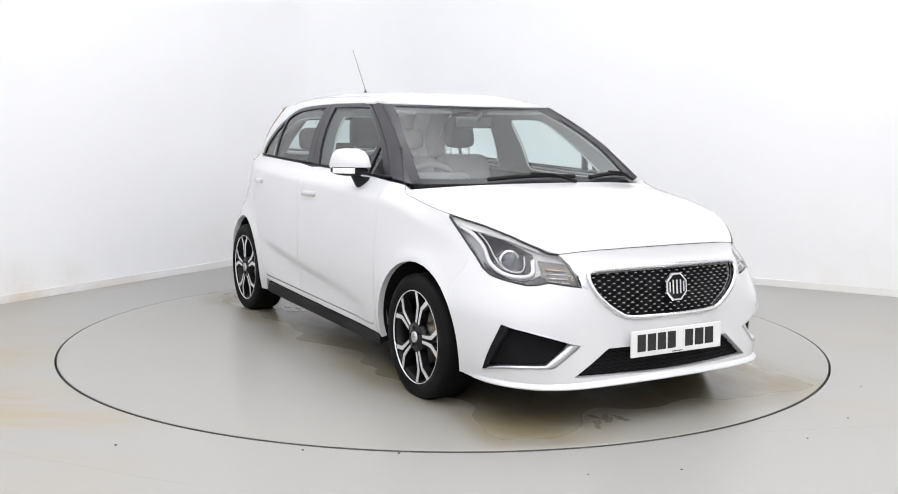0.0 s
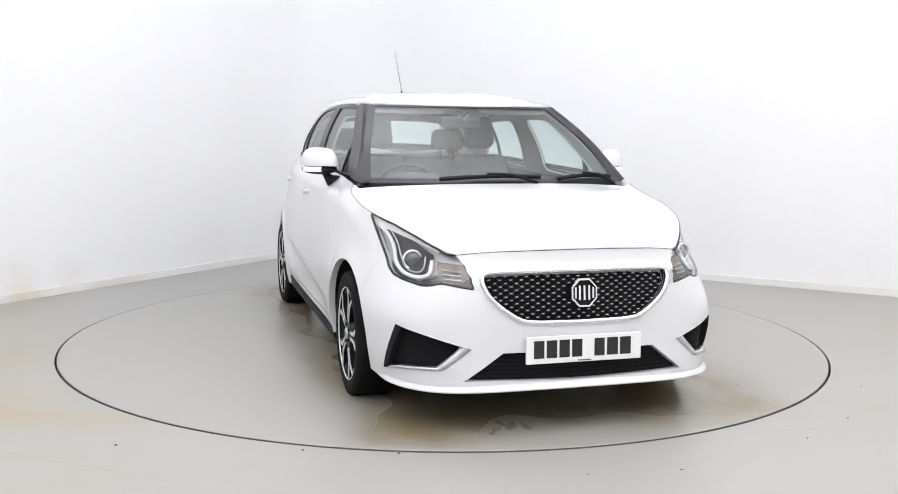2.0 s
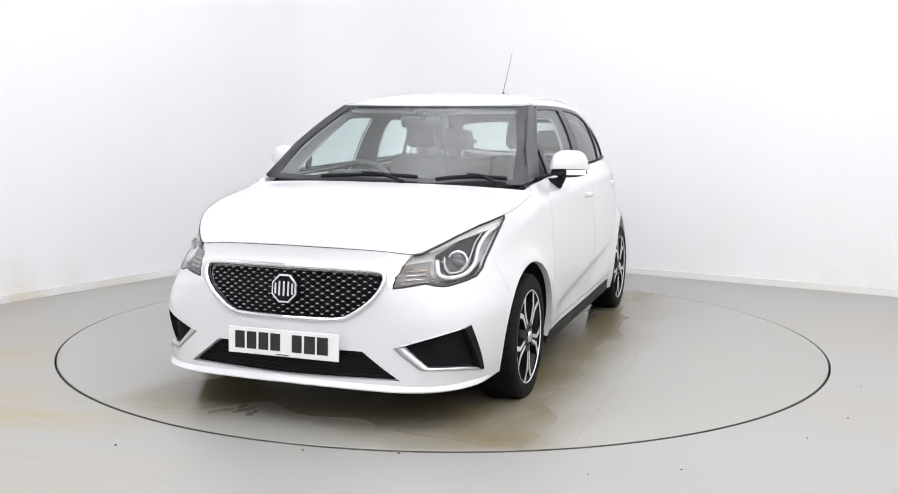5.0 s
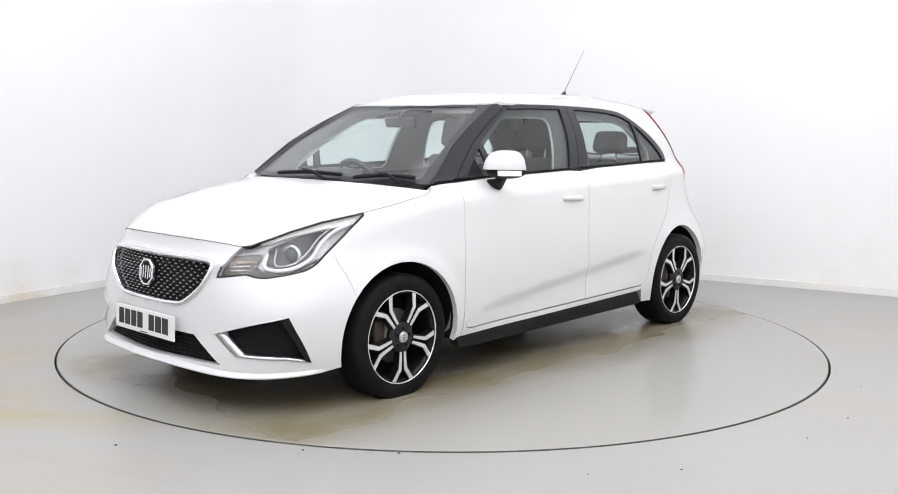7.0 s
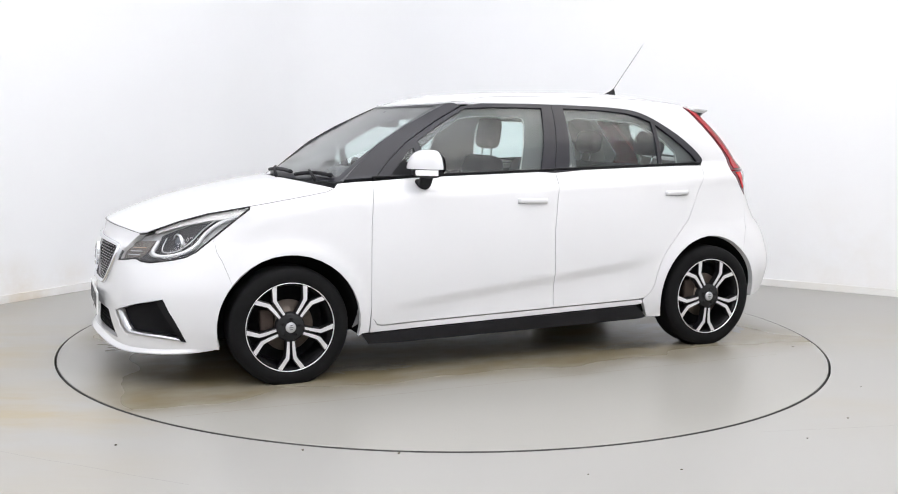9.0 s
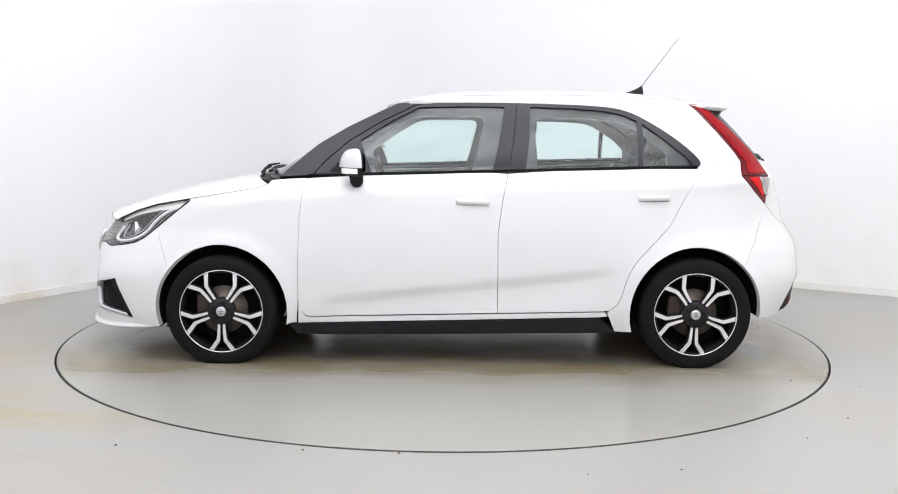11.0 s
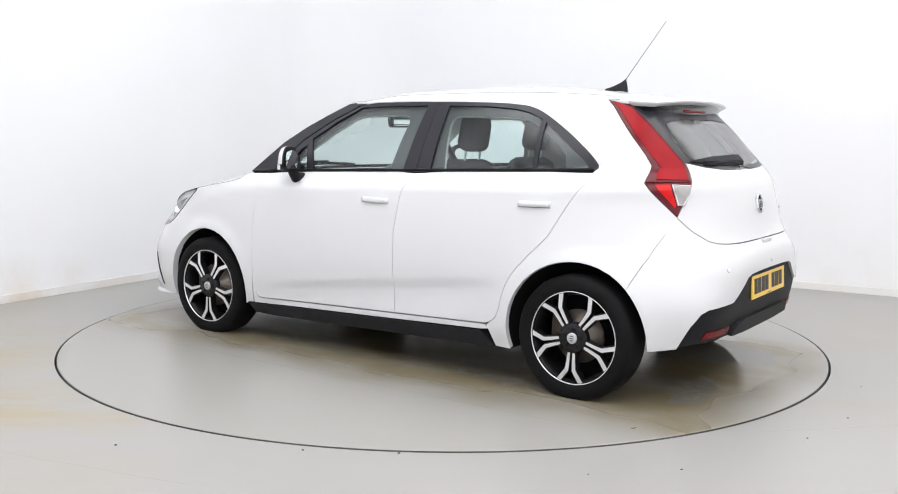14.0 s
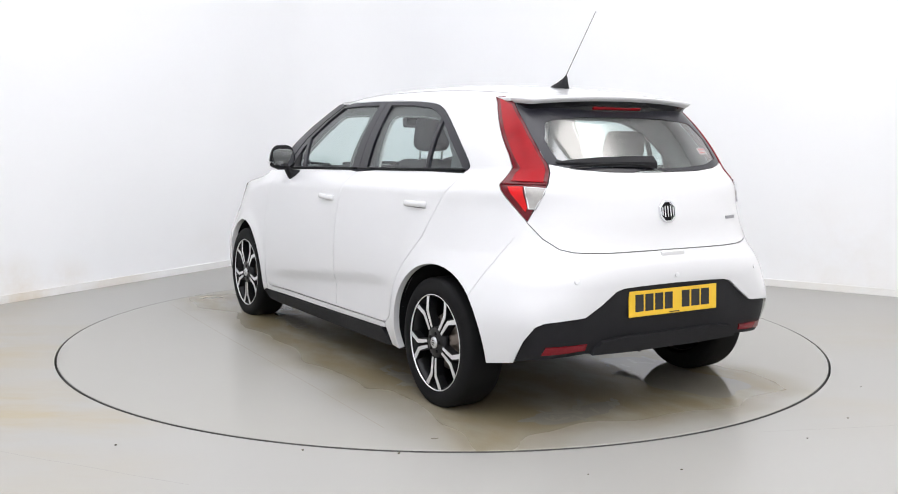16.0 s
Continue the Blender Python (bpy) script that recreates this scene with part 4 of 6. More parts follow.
patch("roof_lining", [(0.40, 0, 1.375), (0.18, 0, 1.435), (-0.5, 0, 1.462), (-1.15, 0, 1.43), (-1.40, 0, 1.395)], [(0.31, 0.52, 1.375), (0.0, 0.545, 1.385), (-0.5, 0.545, 1.385), (-1.1, 0.52, 1.38), (-1.32, 0.48, 1.365)], M_LINING, car, 20, 10, 3.0, 0, 2.0, "light grey roof lining")

# pillars, window frames, panes
a_pillar = panel("a_pillar", [S(0.962, 0.998), *fine([S(0.926, 1.033), S(0.765, 1.170), S(0.606, 1.266), S(0.448, 1.345), S(0.337, 1.397)], 2), S(0.29, 1.402), S(0.25, 1.385), *fine([S(0.42, 1.300), S(0.60, 1.190), S(0.72, 1.085), S(0.79, 1.006)], 2)], M_FILM, car, out=0.004, flange=0.03, label="black covered windscreen pillar", step=0.03)
pair(a_pillar)
edge_a = along([skin(*q) + skin_normal(*q) * 0.003 for q in dense([S(0.962, 0.998), S(0.926, 1.033), S(0.765, 1.170), S(0.606, 1.266), S(0.448, 1.345), S(0.337, 1.397)], False, 0.04)], 20)
edge_b = along([v.co + Vector((0.004, 0, 0.004)) for k, v in enumerate(screen.data.vertices) if k % 29 == 28], 20)
for s in (1, -1):
    bm = bmesh.new()
    va = [bm.verts.new((v.x, v.y * s, v.z)) for v in edge_a]
    vb = [bm.verts.new((v.x, v.y * s, v.z)) for v in edge_b]
    for k in range(19):
        bm.faces.new((va[k], va[k + 1], vb[k + 1], vb[k]))
    part("screen_seal", bm, M_FILM, screen, "black seal beside the windscreen", recalc=True)
front_frame = [S(0.787, 1.006), *fine([S(0.72, 1.083), S(0.60, 1.188), S(0.42, 1.298), S(0.248, 1.384)], 2), *frame_top[1:], *fine([S(-0.308, 1.405), S(-0.256, 1.030)], 5)[1:], *belt_front[::-1][1:-1]]
quarterlight = [S(0.70, 1.024), S(0.60, 1.135), S(0.565, 1.160), S(0.525, 1.024)]
front_pane = [S(0.472, 1.024), S(0.535, 1.195), S(0.38, 1.293), S(0.228, 1.374), S(0.0, 1.382), S(-0.238, 1.382), *fine([S(-0.238, 1.382), S(-0.172, 1.040)], 4)[1:], S(0.15, 1.032)]
rear_frame = [S(-0.2565, 1.030), *fine([S(-0.2565, 1.030), S(-0.3085, 1.405)], 5)[1:], *frame_top_rear[1:], *belt_rear[::-1][1:-1]]
rear_pane = [S(-0.353, 1.048), *fine([S(-0.353, 1.048), S(-0.380, 1.382)], 4)[1:], S(-0.61, 1.378), S(-0.79, 1.364), S(-0.88, 1.345), S(-0.955, 1.314), S(-0.957, 1.068), S(-0.65, 1.058)]
corner_pane = [S(-0.985, 1.298), S(-1.10, 1.215), S(-1.215, 1.125), S(-1.250, 1.085), S(-0.985, 1.069)]
for door, outline, cuts, frame_name in ((door_f, front_frame, [quarterlight, front_pane], "window_frame"), (door_r, rear_frame, [rear_pane, corner_pane], "window_frame")):
    other = {door_f: door_fr, door_r: door_rr}[door]
    made = [panel(frame_name, outline, M_FILM, door, holes=cuts, out=0.002, flange=0.014, label="black window frame", step=0.03)]
    for cut in cuts:
        g = panel("window_pane", cut, M_GLASS, door, gap=-0.004, out=-0.006, flange=0.0, label="clear green-tinted glass", step=0.06)
        g.visible_shadow = False
        made.append(g)
    bm = bmesh.new()
    bl = {door_f: belt_front, door_r: belt_rear}[door]
    tube(bm, [skin(p, z + 0.006) + skin_normal(p, z) * 0.005 for p, z in bl], 0.006, 6)
    made.append(part("waist_seal", bm, M_SEAL, door))
    for o in made:
        m2 = mirror_y(o)
        m2.parent = other
        m2.visible_shadow = o.visible_shadow

# door handles
for door, other, x0, x1, z0, z1 in ((door_f, door_fr, 0.020, -0.155, 0.884, 0.880), (door_r, door_rr, -0.945, -1.110, 0.908, 0.910)):
    bm = bmesh.new()
    pts = [skin(*S(x0 + (x1 - x0) * k / 10, z0 + (z1 - z0) * k / 10)) + Vector((0, 0.012 * math.sin(math.pi * (0.12 + 0.76 * k / 10)) + 0.004, 0)) for k in range(11)]
    rows = []
    for p in pts:
        rows.append([bm.verts.new(p + Vector((0, dy, dz))) for dy, dz in ((-0.016, 0.013), (0, 0.014), (0.007, 0.008), (0.007, -0.008), (0, -0.014), (-0.016, -0.013))])
    for a, b in zip(rows, rows[1:]):
        for k in range(5):
            bm.faces.new((a[k], a[k + 1], b[k + 1], b[k]))
    bm.faces.new(rows[0]), bm.faces.new(rows[-1])
    h = part("door_handle", bm, M_PAINT, door, recalc=True)
    mirror_y(h).parent = other
    # thin dark line below the handle, drawn for its shadow
    bm = bmesh.new()
    tube(bm, [skin(*S(x0 + (x1 - x0) * k / 8, z0 - 0.015)) + Vector((0, 0.001, 0)) for k in range(9)], 0.0012, 5)
    h = part("handle_shade", bm, M_SEAL, door)
    mirror_y(h).parent = other

# rear: bumper, diffuser, tailgate, glass
gate_low = [Ry(0.0, 0.742), Ry(0.20, 0.742), Ry(0.352, 0.742), Ry(0.45, 0.744), Ry(0.505, 0.748), Ry(0.555, 0.760), Ry(0.602, 0.802), Ry(0.638, 0.868)]
lamp_inner_rear = [Ry(0.638, 0.868), Ry(0.60, 0.945), Ry(0.556, 1.030), Ry(0.525, 1.080), Ry(0.518, 1.118)]
glass_low = [Ry(0.518, 1.118), Ry(0.46, 1.104), Ry(0.398, 1.094), Ry(0.264, 1.083), Ry(0.13, 1.080), Ry(0.0, 1.079)]
glass_side = [Ry(0.518, 1.118), Ry(0.524, 1.20), Ry(0.518, 1.29), Ry(0.500, 1.385)]
diff_top = [Ry(0.0, 0.600), Ry(0.2, 0.598), Ry(0.300, 0.594), Ry(0.340, 0.584), Ry(0.41, 0.533), Ry(0.492, 0.482), Ry(0.58, 0.475), Ry(0.665, 0.465), Ry(0.697, 0.447), Ry(0.725, 0.389), Ry(0.738, 0.284)]
bumper_r = panel("rear_bumper", [*gate_low, *seam_rb[1:], *arch_r_back[1:], S(-1.66, 0.272), *diff_top[::-1]], M_PAINT, car, mid="tail", flange=0.03, step=0.04, gap=0.0006)
diffuser = panel("rear_valance", [*diff_top, Ry(0.69, 0.297), Ry(0.463, 0.312), Ry(0.35, 0.305), Ry(0.2, 0.296), Ry(0.0, 0.295)], M_BLACK, car, mid="tail", flange=0.025, gap=0.001, out=-0.012, label="black plastic rear valance", step=0.04)
step_lip = panel("valance_step", [Ry(0.0, 0.378), Ry(0.30, 0.376), Ry(0.385, 0.366), Ry(0.42, 0.335), Ry(0.43, 0.312), Ry(0.2, 0.305), Ry(0.0, 0.305)], M_BLACK, diffuser, mid="tail", flange=0.02, gap=0, out=0.006, step=0.04)
refl = panel("reflector", [Ry(0.650, 0.357), Ry(0.457, 0.362), Ry(0.463, 0.330), Ry(0.662, 0.318)], M_REFLECTOR, diffuser, gap=0.002, out=-0.006, flange=0.012, label="red rear reflector")
mirror_y(refl)
tailgate = panel("tailgate", [*gate_low, *lamp_inner_rear[1:], *glass_low[1:]], M_PAINT, car, mid="tail", flange=0.03, step=0.04, gap=0.0036)
rear_glass = panel("rear_window", [*glass_low[::-1], *glass_side[1:], Ry(0.3, 1.398), Ry(0.0, 1.402)], M_REAR_GLASS, tailgate, mid="tail", gap=0.0, out=-0.004, flange=0.0, label="tinted rear window", step=0.06)
rear_glass.visible_shadow = False
rim_rear = panel("window_surround", [*glass_side, Ry(0.3, 1.398), Ry(0.0, 1.402), Ry(0.0, 1.322), Ry(0.30, 1.314), Ry(0.44, 1.296), Ry(0.484, 1.22), Ry(0.474, 1.135), Ry(0.35, 1.108), Ry(0.2, 1.098), Ry(0.0, 1.094), *glass_low[::-1][1:-1]], M_FILM, tailgate, mid="tail", gap=0.0, out=-0.002, flange=0.0, label="black printed glass border", step=0.05)
# a small printed sticker inside the rear window
sticker = None
for name, y0, y1, z0, z1, mat_, lift in (("window_sticker", 0.375, 0.440, 1.158, 1.188, M_STICKER, -0.007), ("sticker_print", 0.383, 0.432, 1.176, 1.183, M_RED_BRIGHT, -0.0055), ("sticker_print", 0.383, 0.425, 1.164, 1.168, M_RED_BRIGHT, -0.0055)):
    bm = bmesh.new()
    vs = []
    for y, z in ((y0, z0), (y1, z0), (y1, z1), (y0, z1)):
        q = Ry(y, z)
        v = skin(*q) + skin_normal(*q) * lift
        vs.append(bm.verts.new((v.x, -v.y, v.z)))
    bm.faces.new(vs)
    ob = part(name, bm, mat_, sticker or tailgate, "pale pink sticker with red print" if sticker is None else "", smooth_faces=False)
    sticker = sticker or ob
third = bmesh.new()
box(third, (-1.489, 0, 1.366), (0.014, 0.29, 0.020), Matrix.Rotation(radians(50), 4, "Y"), 0.004)
part("brake_light", third, M_RED, tailgate, "red high-level brake light")
badge("rear_badge", 0.050, tailgate, Matrix.Translation((-1.842, 0, 0.907)) @ Matrix.Rotation(radians(180), 4, "Z") @ Matrix.Rotation(radians(-9), 4, "Y"))
bm = bmesh.new()
for k in range(5):
    q = Ry(0.395 + 0.016 * k, 0.866)
    c = skin(*q) + skin_normal(*q) * 0.002
    box(bm, (c.x, -c.y, c.z), (0.006, 0.011, 0.014))
part("model_badge", bm, M_LAMP_GREY, tailgate, "small chrome lettering bars", smooth_faces=False)
bm = bmesh.new()
box(bm, (-1.873, 0, 0.727), (0.05, 0.14, 0.026), None, 0.006)
part("gate_grip", bm, M_PAINT, bumper_r)
for y, sides in ((0.53, (1, -1)), (0.0, (1,))):
    for s in sides:
        q = Ry(y, 0.634)
        c, nv = skin(*q), skin_normal(*q)
        bm = bmesh.new()
        rings = lathe(bm, [(0.011, 0.0), (0.011, 0.003), (0.009, 0.0035)], "y", 20)
        disc_cap(bm, rings[-1])
        bmesh.ops.transform(bm, matrix=Matrix.Translation((c.x, c.y * s, c.z)) @ Vector((nv.x, nv.y * s, nv.z)).to_track_quat("Y", "Z").to_matrix().to_4x4(), verts=bm.verts)
        part("parking_sensor", bm, M_PAINT, bumper_r, recalc=True)

# ---- lamps ----
lamp_top = [Fy(0.510, 0.733), S(1.90, 0.737), S(1.87, 0.753), S(1.758, 0.800), S(1.635, 0.838), S(1.53, 0.858), S(1.442, 0.874)]
lamp_loop = [*lamp_inner[:-1], *lamp_top, *lamp_low[1:-1]]


def deep(q, d):
    return skin(*q) + skin_normal(*q) * d


def headlamp():
    made = []
    lamp = panel("headlight", lamp_loop, M_LAMP_SILVER, car, out=-0.034, gap=0.0, flange=0.0, label="clear headlight with projector and light guides", step=0.03)
    made.append(lamp)
    lens = panel("lens", lamp_loop, M_LENS, lamp, out=0.001, gap=0.002, flange=0.0, label="clear plastic lens", step=0.03)
    lens.visible_shadow = False
    made.append(lens)
    bm = bmesh.new()
    tube(bm, [deep(q, -0.003) for q in dense([*lamp_low, *lamp_inner[1:2]], False, 0.04)], 0.0058, 6)
    tube(bm, [deep(q, 0.0) for q in dense(lamp_top, False, 0.04)], 0.0048, 6)
    made.append(part("lens_border", bm, M_BLACK_GLOSS, lamp))
    # bright upper brow
    top = fine(lamp_top[2:], 3)
    brow = [top[0], *top, *[(p + 0.004, z - 0.011 - 0.034 * (k / len(top)) * min(1.0, 4.0 * (1 - k / len(top)))) for k, (p, z) in enumerate(top)][::-1]]
    made.append(panel("brow", brow[1:], M_BROW, lamp, out=-0.012, gap=0.0, flange=0.01, label="bright grey upper trim", step=0.04))
    # light guide: a hook round the projector and a line below the brow
    hook = [S(1.50, 0.832), S(1.58, 0.802), S(1.65, 0.752), S(1.705, 0.692), Fy(0.706, 0.654), Fy(0.665, 0.643), Fy(0.622, 0.660), Fy(0.600, 0.710)]
    bezel = [*hook, Fy(0.596, 0.735), S(1.80, 0.757), S(1.72, 0.788), S(1.63, 0.806), S(1.56, 0.818)]
    made.append(panel("inner_bezel", bezel, M_LAMP_DARK, lamp, out=-0.027, gap=0.0, flange=0.004, label="dark inner bezel", step=0.03))
    bm = bmesh.new()
    tube(bm, spline([deep(q, -0.016) for q in hook], 5), 0.0095, 8)
    made.append(part("light_guide", bm, M_DRL, lamp, "white daytime running light guide"))
    hook2 = [S(1.60, 0.815), S(1.66, 0.770), S(1.715, 0.715), Fy(0.692, 0.674), Fy(0.66, 0.664), Fy(0.634, 0.684), Fy(0.622, 0.725)]
    bm = bmesh.new()
    tube(bm, spline([deep(q, -0.018) for q in hook2], 5), 0.0035, 6)
    made.append(part("inner_guide", bm, M_SATIN, lamp))
    low_band = [S(1.665, 0.695), S(1.698, 0.668), S(1.747, 0.642), Fy(0.712, 0.629), Fy(0.650, 0.612), Fy(0.615, 0.616), Fy(0.580, 0.627), Fy(0.596, 0.662), Fy(0.620, 0.645), Fy(0.665, 0.630), Fy(0.706, 0.642)]
    made.append(panel("lower_bezel", low_band, M_LAMP_DARK, lamp, out=-0.022, gap=0.0, flange=0.004, label="dark lower bezel", step=0.03))
    # indicator box
    ind = [Fy(0.468, 0.612), Fy(0.472, 0.655), Fy(0.486, 0.700), Fy(0.585, 0.712), Fy(0.596, 0.655), Fy(0.578, 0.630), Fy(0.530, 0.622)]
    made.append(panel("indicator", ind, M_SMOKE, lamp, out=-0.02, gap=0.0, flange=0.01, label="silver ribbed indicator reflector", step=0.03))
    for k in range(3):
        bm = bmesh.new()
        zz = 0.640 + 0.018 * k
        tube(bm, [deep(Fy(0.505 + 0.068 * i / 5, zz + 0.004 * i / 5), -0.014) for i in range(6)], 0.003, 5)
        made.append(part("indicator_rib", bm, M_AMBER if k == 2 else M_SATIN, lamp))
    # projector
    c = deep((Fy(0.668, 0.708)), -0.022)
    m = Matrix.Translation(c) @ Vector((0.93, 0.34, 0.0)).normalized().to_track_quat("Y", "Z").to_matrix().to_4x4()
    bm = bmesh.new()
    lathe(bm, [(0.030, -0.03), (0.045, -0.005), (0.047, 0.004), (0.042, 0.010), (0.034, 0.008), (0.032, 0.0)], "y", 32)
    bmesh.ops.transform(bm, matrix=m, verts=bm.verts)
    made.append(part("projector_ring", bm, M_CHROME, lamp, "chrome projector ring", recalc=True))
    bm = bmesh.new()
    rings = lathe(bm, [(0.033, 0.0)] + [(0.032 * math.cos(radians(a)), 0.004 + 0.016 * math.sin(radians(a))) for a in (10, 30, 50, 70, 85)], "y", 32)
    disc_cap(bm, rings[-1])
    bmesh.ops.transform(bm, matrix=m, verts=bm.verts)
    made.append(part("projector_lens", bm, M_PROJECTOR, lamp, "dark glass projector lens", recalc=True))
    return made


def both_sides(made):
    """Mirrors a thing's part list, first the parent, then its pieces."""
    root = mirror_y(made[0])
    for o in made[1:]:
        m2 = mirror_y(o)
        m2.parent = root
        m2.visible_shadow = o.visible_shadow


both_sides(headlamp())
# silver wedge between headlight and grille
wedge = panel("grille_wing", [Fy(0.436, 0.655), Fy(0.460, 0.668), Fy(0.458, 0.607), Fy(0.434, 0.592), Fy(0.436, 0.62)], M_SATIN, car, out=0.003, gap=0.002, flange=0.01, label="silver wing trim beside the grille")
pair(wedge)


def tail_lamp():
    made = []
    front = lamp_front_edge
    loop = [*front, *lamp_inner_rear[1:], *glass_side[1:], Ry(0.505, 1.415)]
    lamp = panel("tail_light", loop, M_RED_DARK, car, out=0.001, gap=0.003, flange=0.03, label="tall red tail light with clear lower window", step=0.03)
    made.append(lamp)
    upper = [S(-1.292, 1.400), S(-1.332, 1.362), S(-1.435, 1.247), S(-1.530, 1.140), S(-1.572, 1.095), S(-1.572, 1.040), Ry(0.566, 1.038), Ry(0.537, 1.085), Ry(0.533, 1.12), Ry(0.538, 1.20), Ry(0.531, 1.28), Ry(0.515, 1.37)]
    made.append(panel("upper_lens", upper, M_RED, lamp, out=0.0045, gap=0.0, flange=0.006, label="deep red upper lens", step=0.03))
    made.append(panel("lower_lens", [S(-1.572, 1.016), S(-1.625, 0.955), S(-1.660, 0.912), Ry(0.628, 0.930), Ry(0.632, 1.018)], M_RED_BRIGHT, lamp, out=0.0045, gap=0.0, flange=0.006, label="bright red lower lens", step=0.03))
    made.append(panel("clear_window", [Ry(0.628, 1.015), Ry(0.624, 0.925), Ry(0.605, 0.925), Ry(0.566, 1.012)], M_CLEAR, lamp, out=0.005, gap=0.0, flange=0.006, label="clear reversing light window", step=0.03))
    bm = bmesh.new()
    tube(bm, [deep(q, 0.006) for q in (Ry(0.628, 1.015), Ry(0.624, 0.925), Ry(0.605, 0.925), Ry(0.566, 1.012))], 0.004, 6, True)
    made.append(part("window_rim", bm, M_DRL, lamp))
    bm = bmesh.new()
    tube(bm, [deep(q, 0.004) for q in (S(-1.535, 1.027), S(-1.58, 1.027), Ry(0.62, 1.028), Ry(0.562, 1.028))], 0.004, 6)
    made.append(part("dividing_bar", bm, M_RED_DARK, lamp))
    return made


both_sides(tail_lamp())

# ---- number plates: plain bars for the characters ----
def plate(x, z, yaw, material, tilt, label):
    m = Matrix.Translation((x, 0, z)) @ Matrix.Rotation(radians(yaw), 4, "Z") @ Matrix.Rotation(radians(tilt), 4, "Y")
    bm = bmesh.new()
    box(bm, (0, 0, 0), (0.008, 0.524, 0.114), None, 0.003)
    bmesh.ops.transform(bm, matrix=m, verts=bm.verts)
    ob = part("number_plate", bm, material, car, label, smooth_faces=False)
    for y, w in ((-0.205, 0.046), (-0.148, 0.046), (-0.091, 0.046), (-0.034, 0.046), (0.068, 0.046), (0.128, 0.050), (0.188, 0.050)):
        bm = bmesh.new()
        box(bm, (0.0048, y, 0.003), (0.0016, w, 0.074))
        bmesh.ops.transform(bm, matrix=m, verts=bm.verts)
        part("plate_bar", bm, M_INK, ob, smooth_faces=False)
    bm = bmesh.new()
    box(bm, (0.0048, 0, -0.049), (0.0012, 0.06, 0.004))
    bmesh.ops.transform(bm, matrix=m, verts=bm.verts)
    part("plate_line", bm, M_INK, ob, smooth_faces=False)


plate(2.122, 0.355, 0, M_PLATE_W, -2, "white front number plate")
plate(-1.911, 0.520, 180, M_PLATE_Y, -3, "yellow rear number plate")

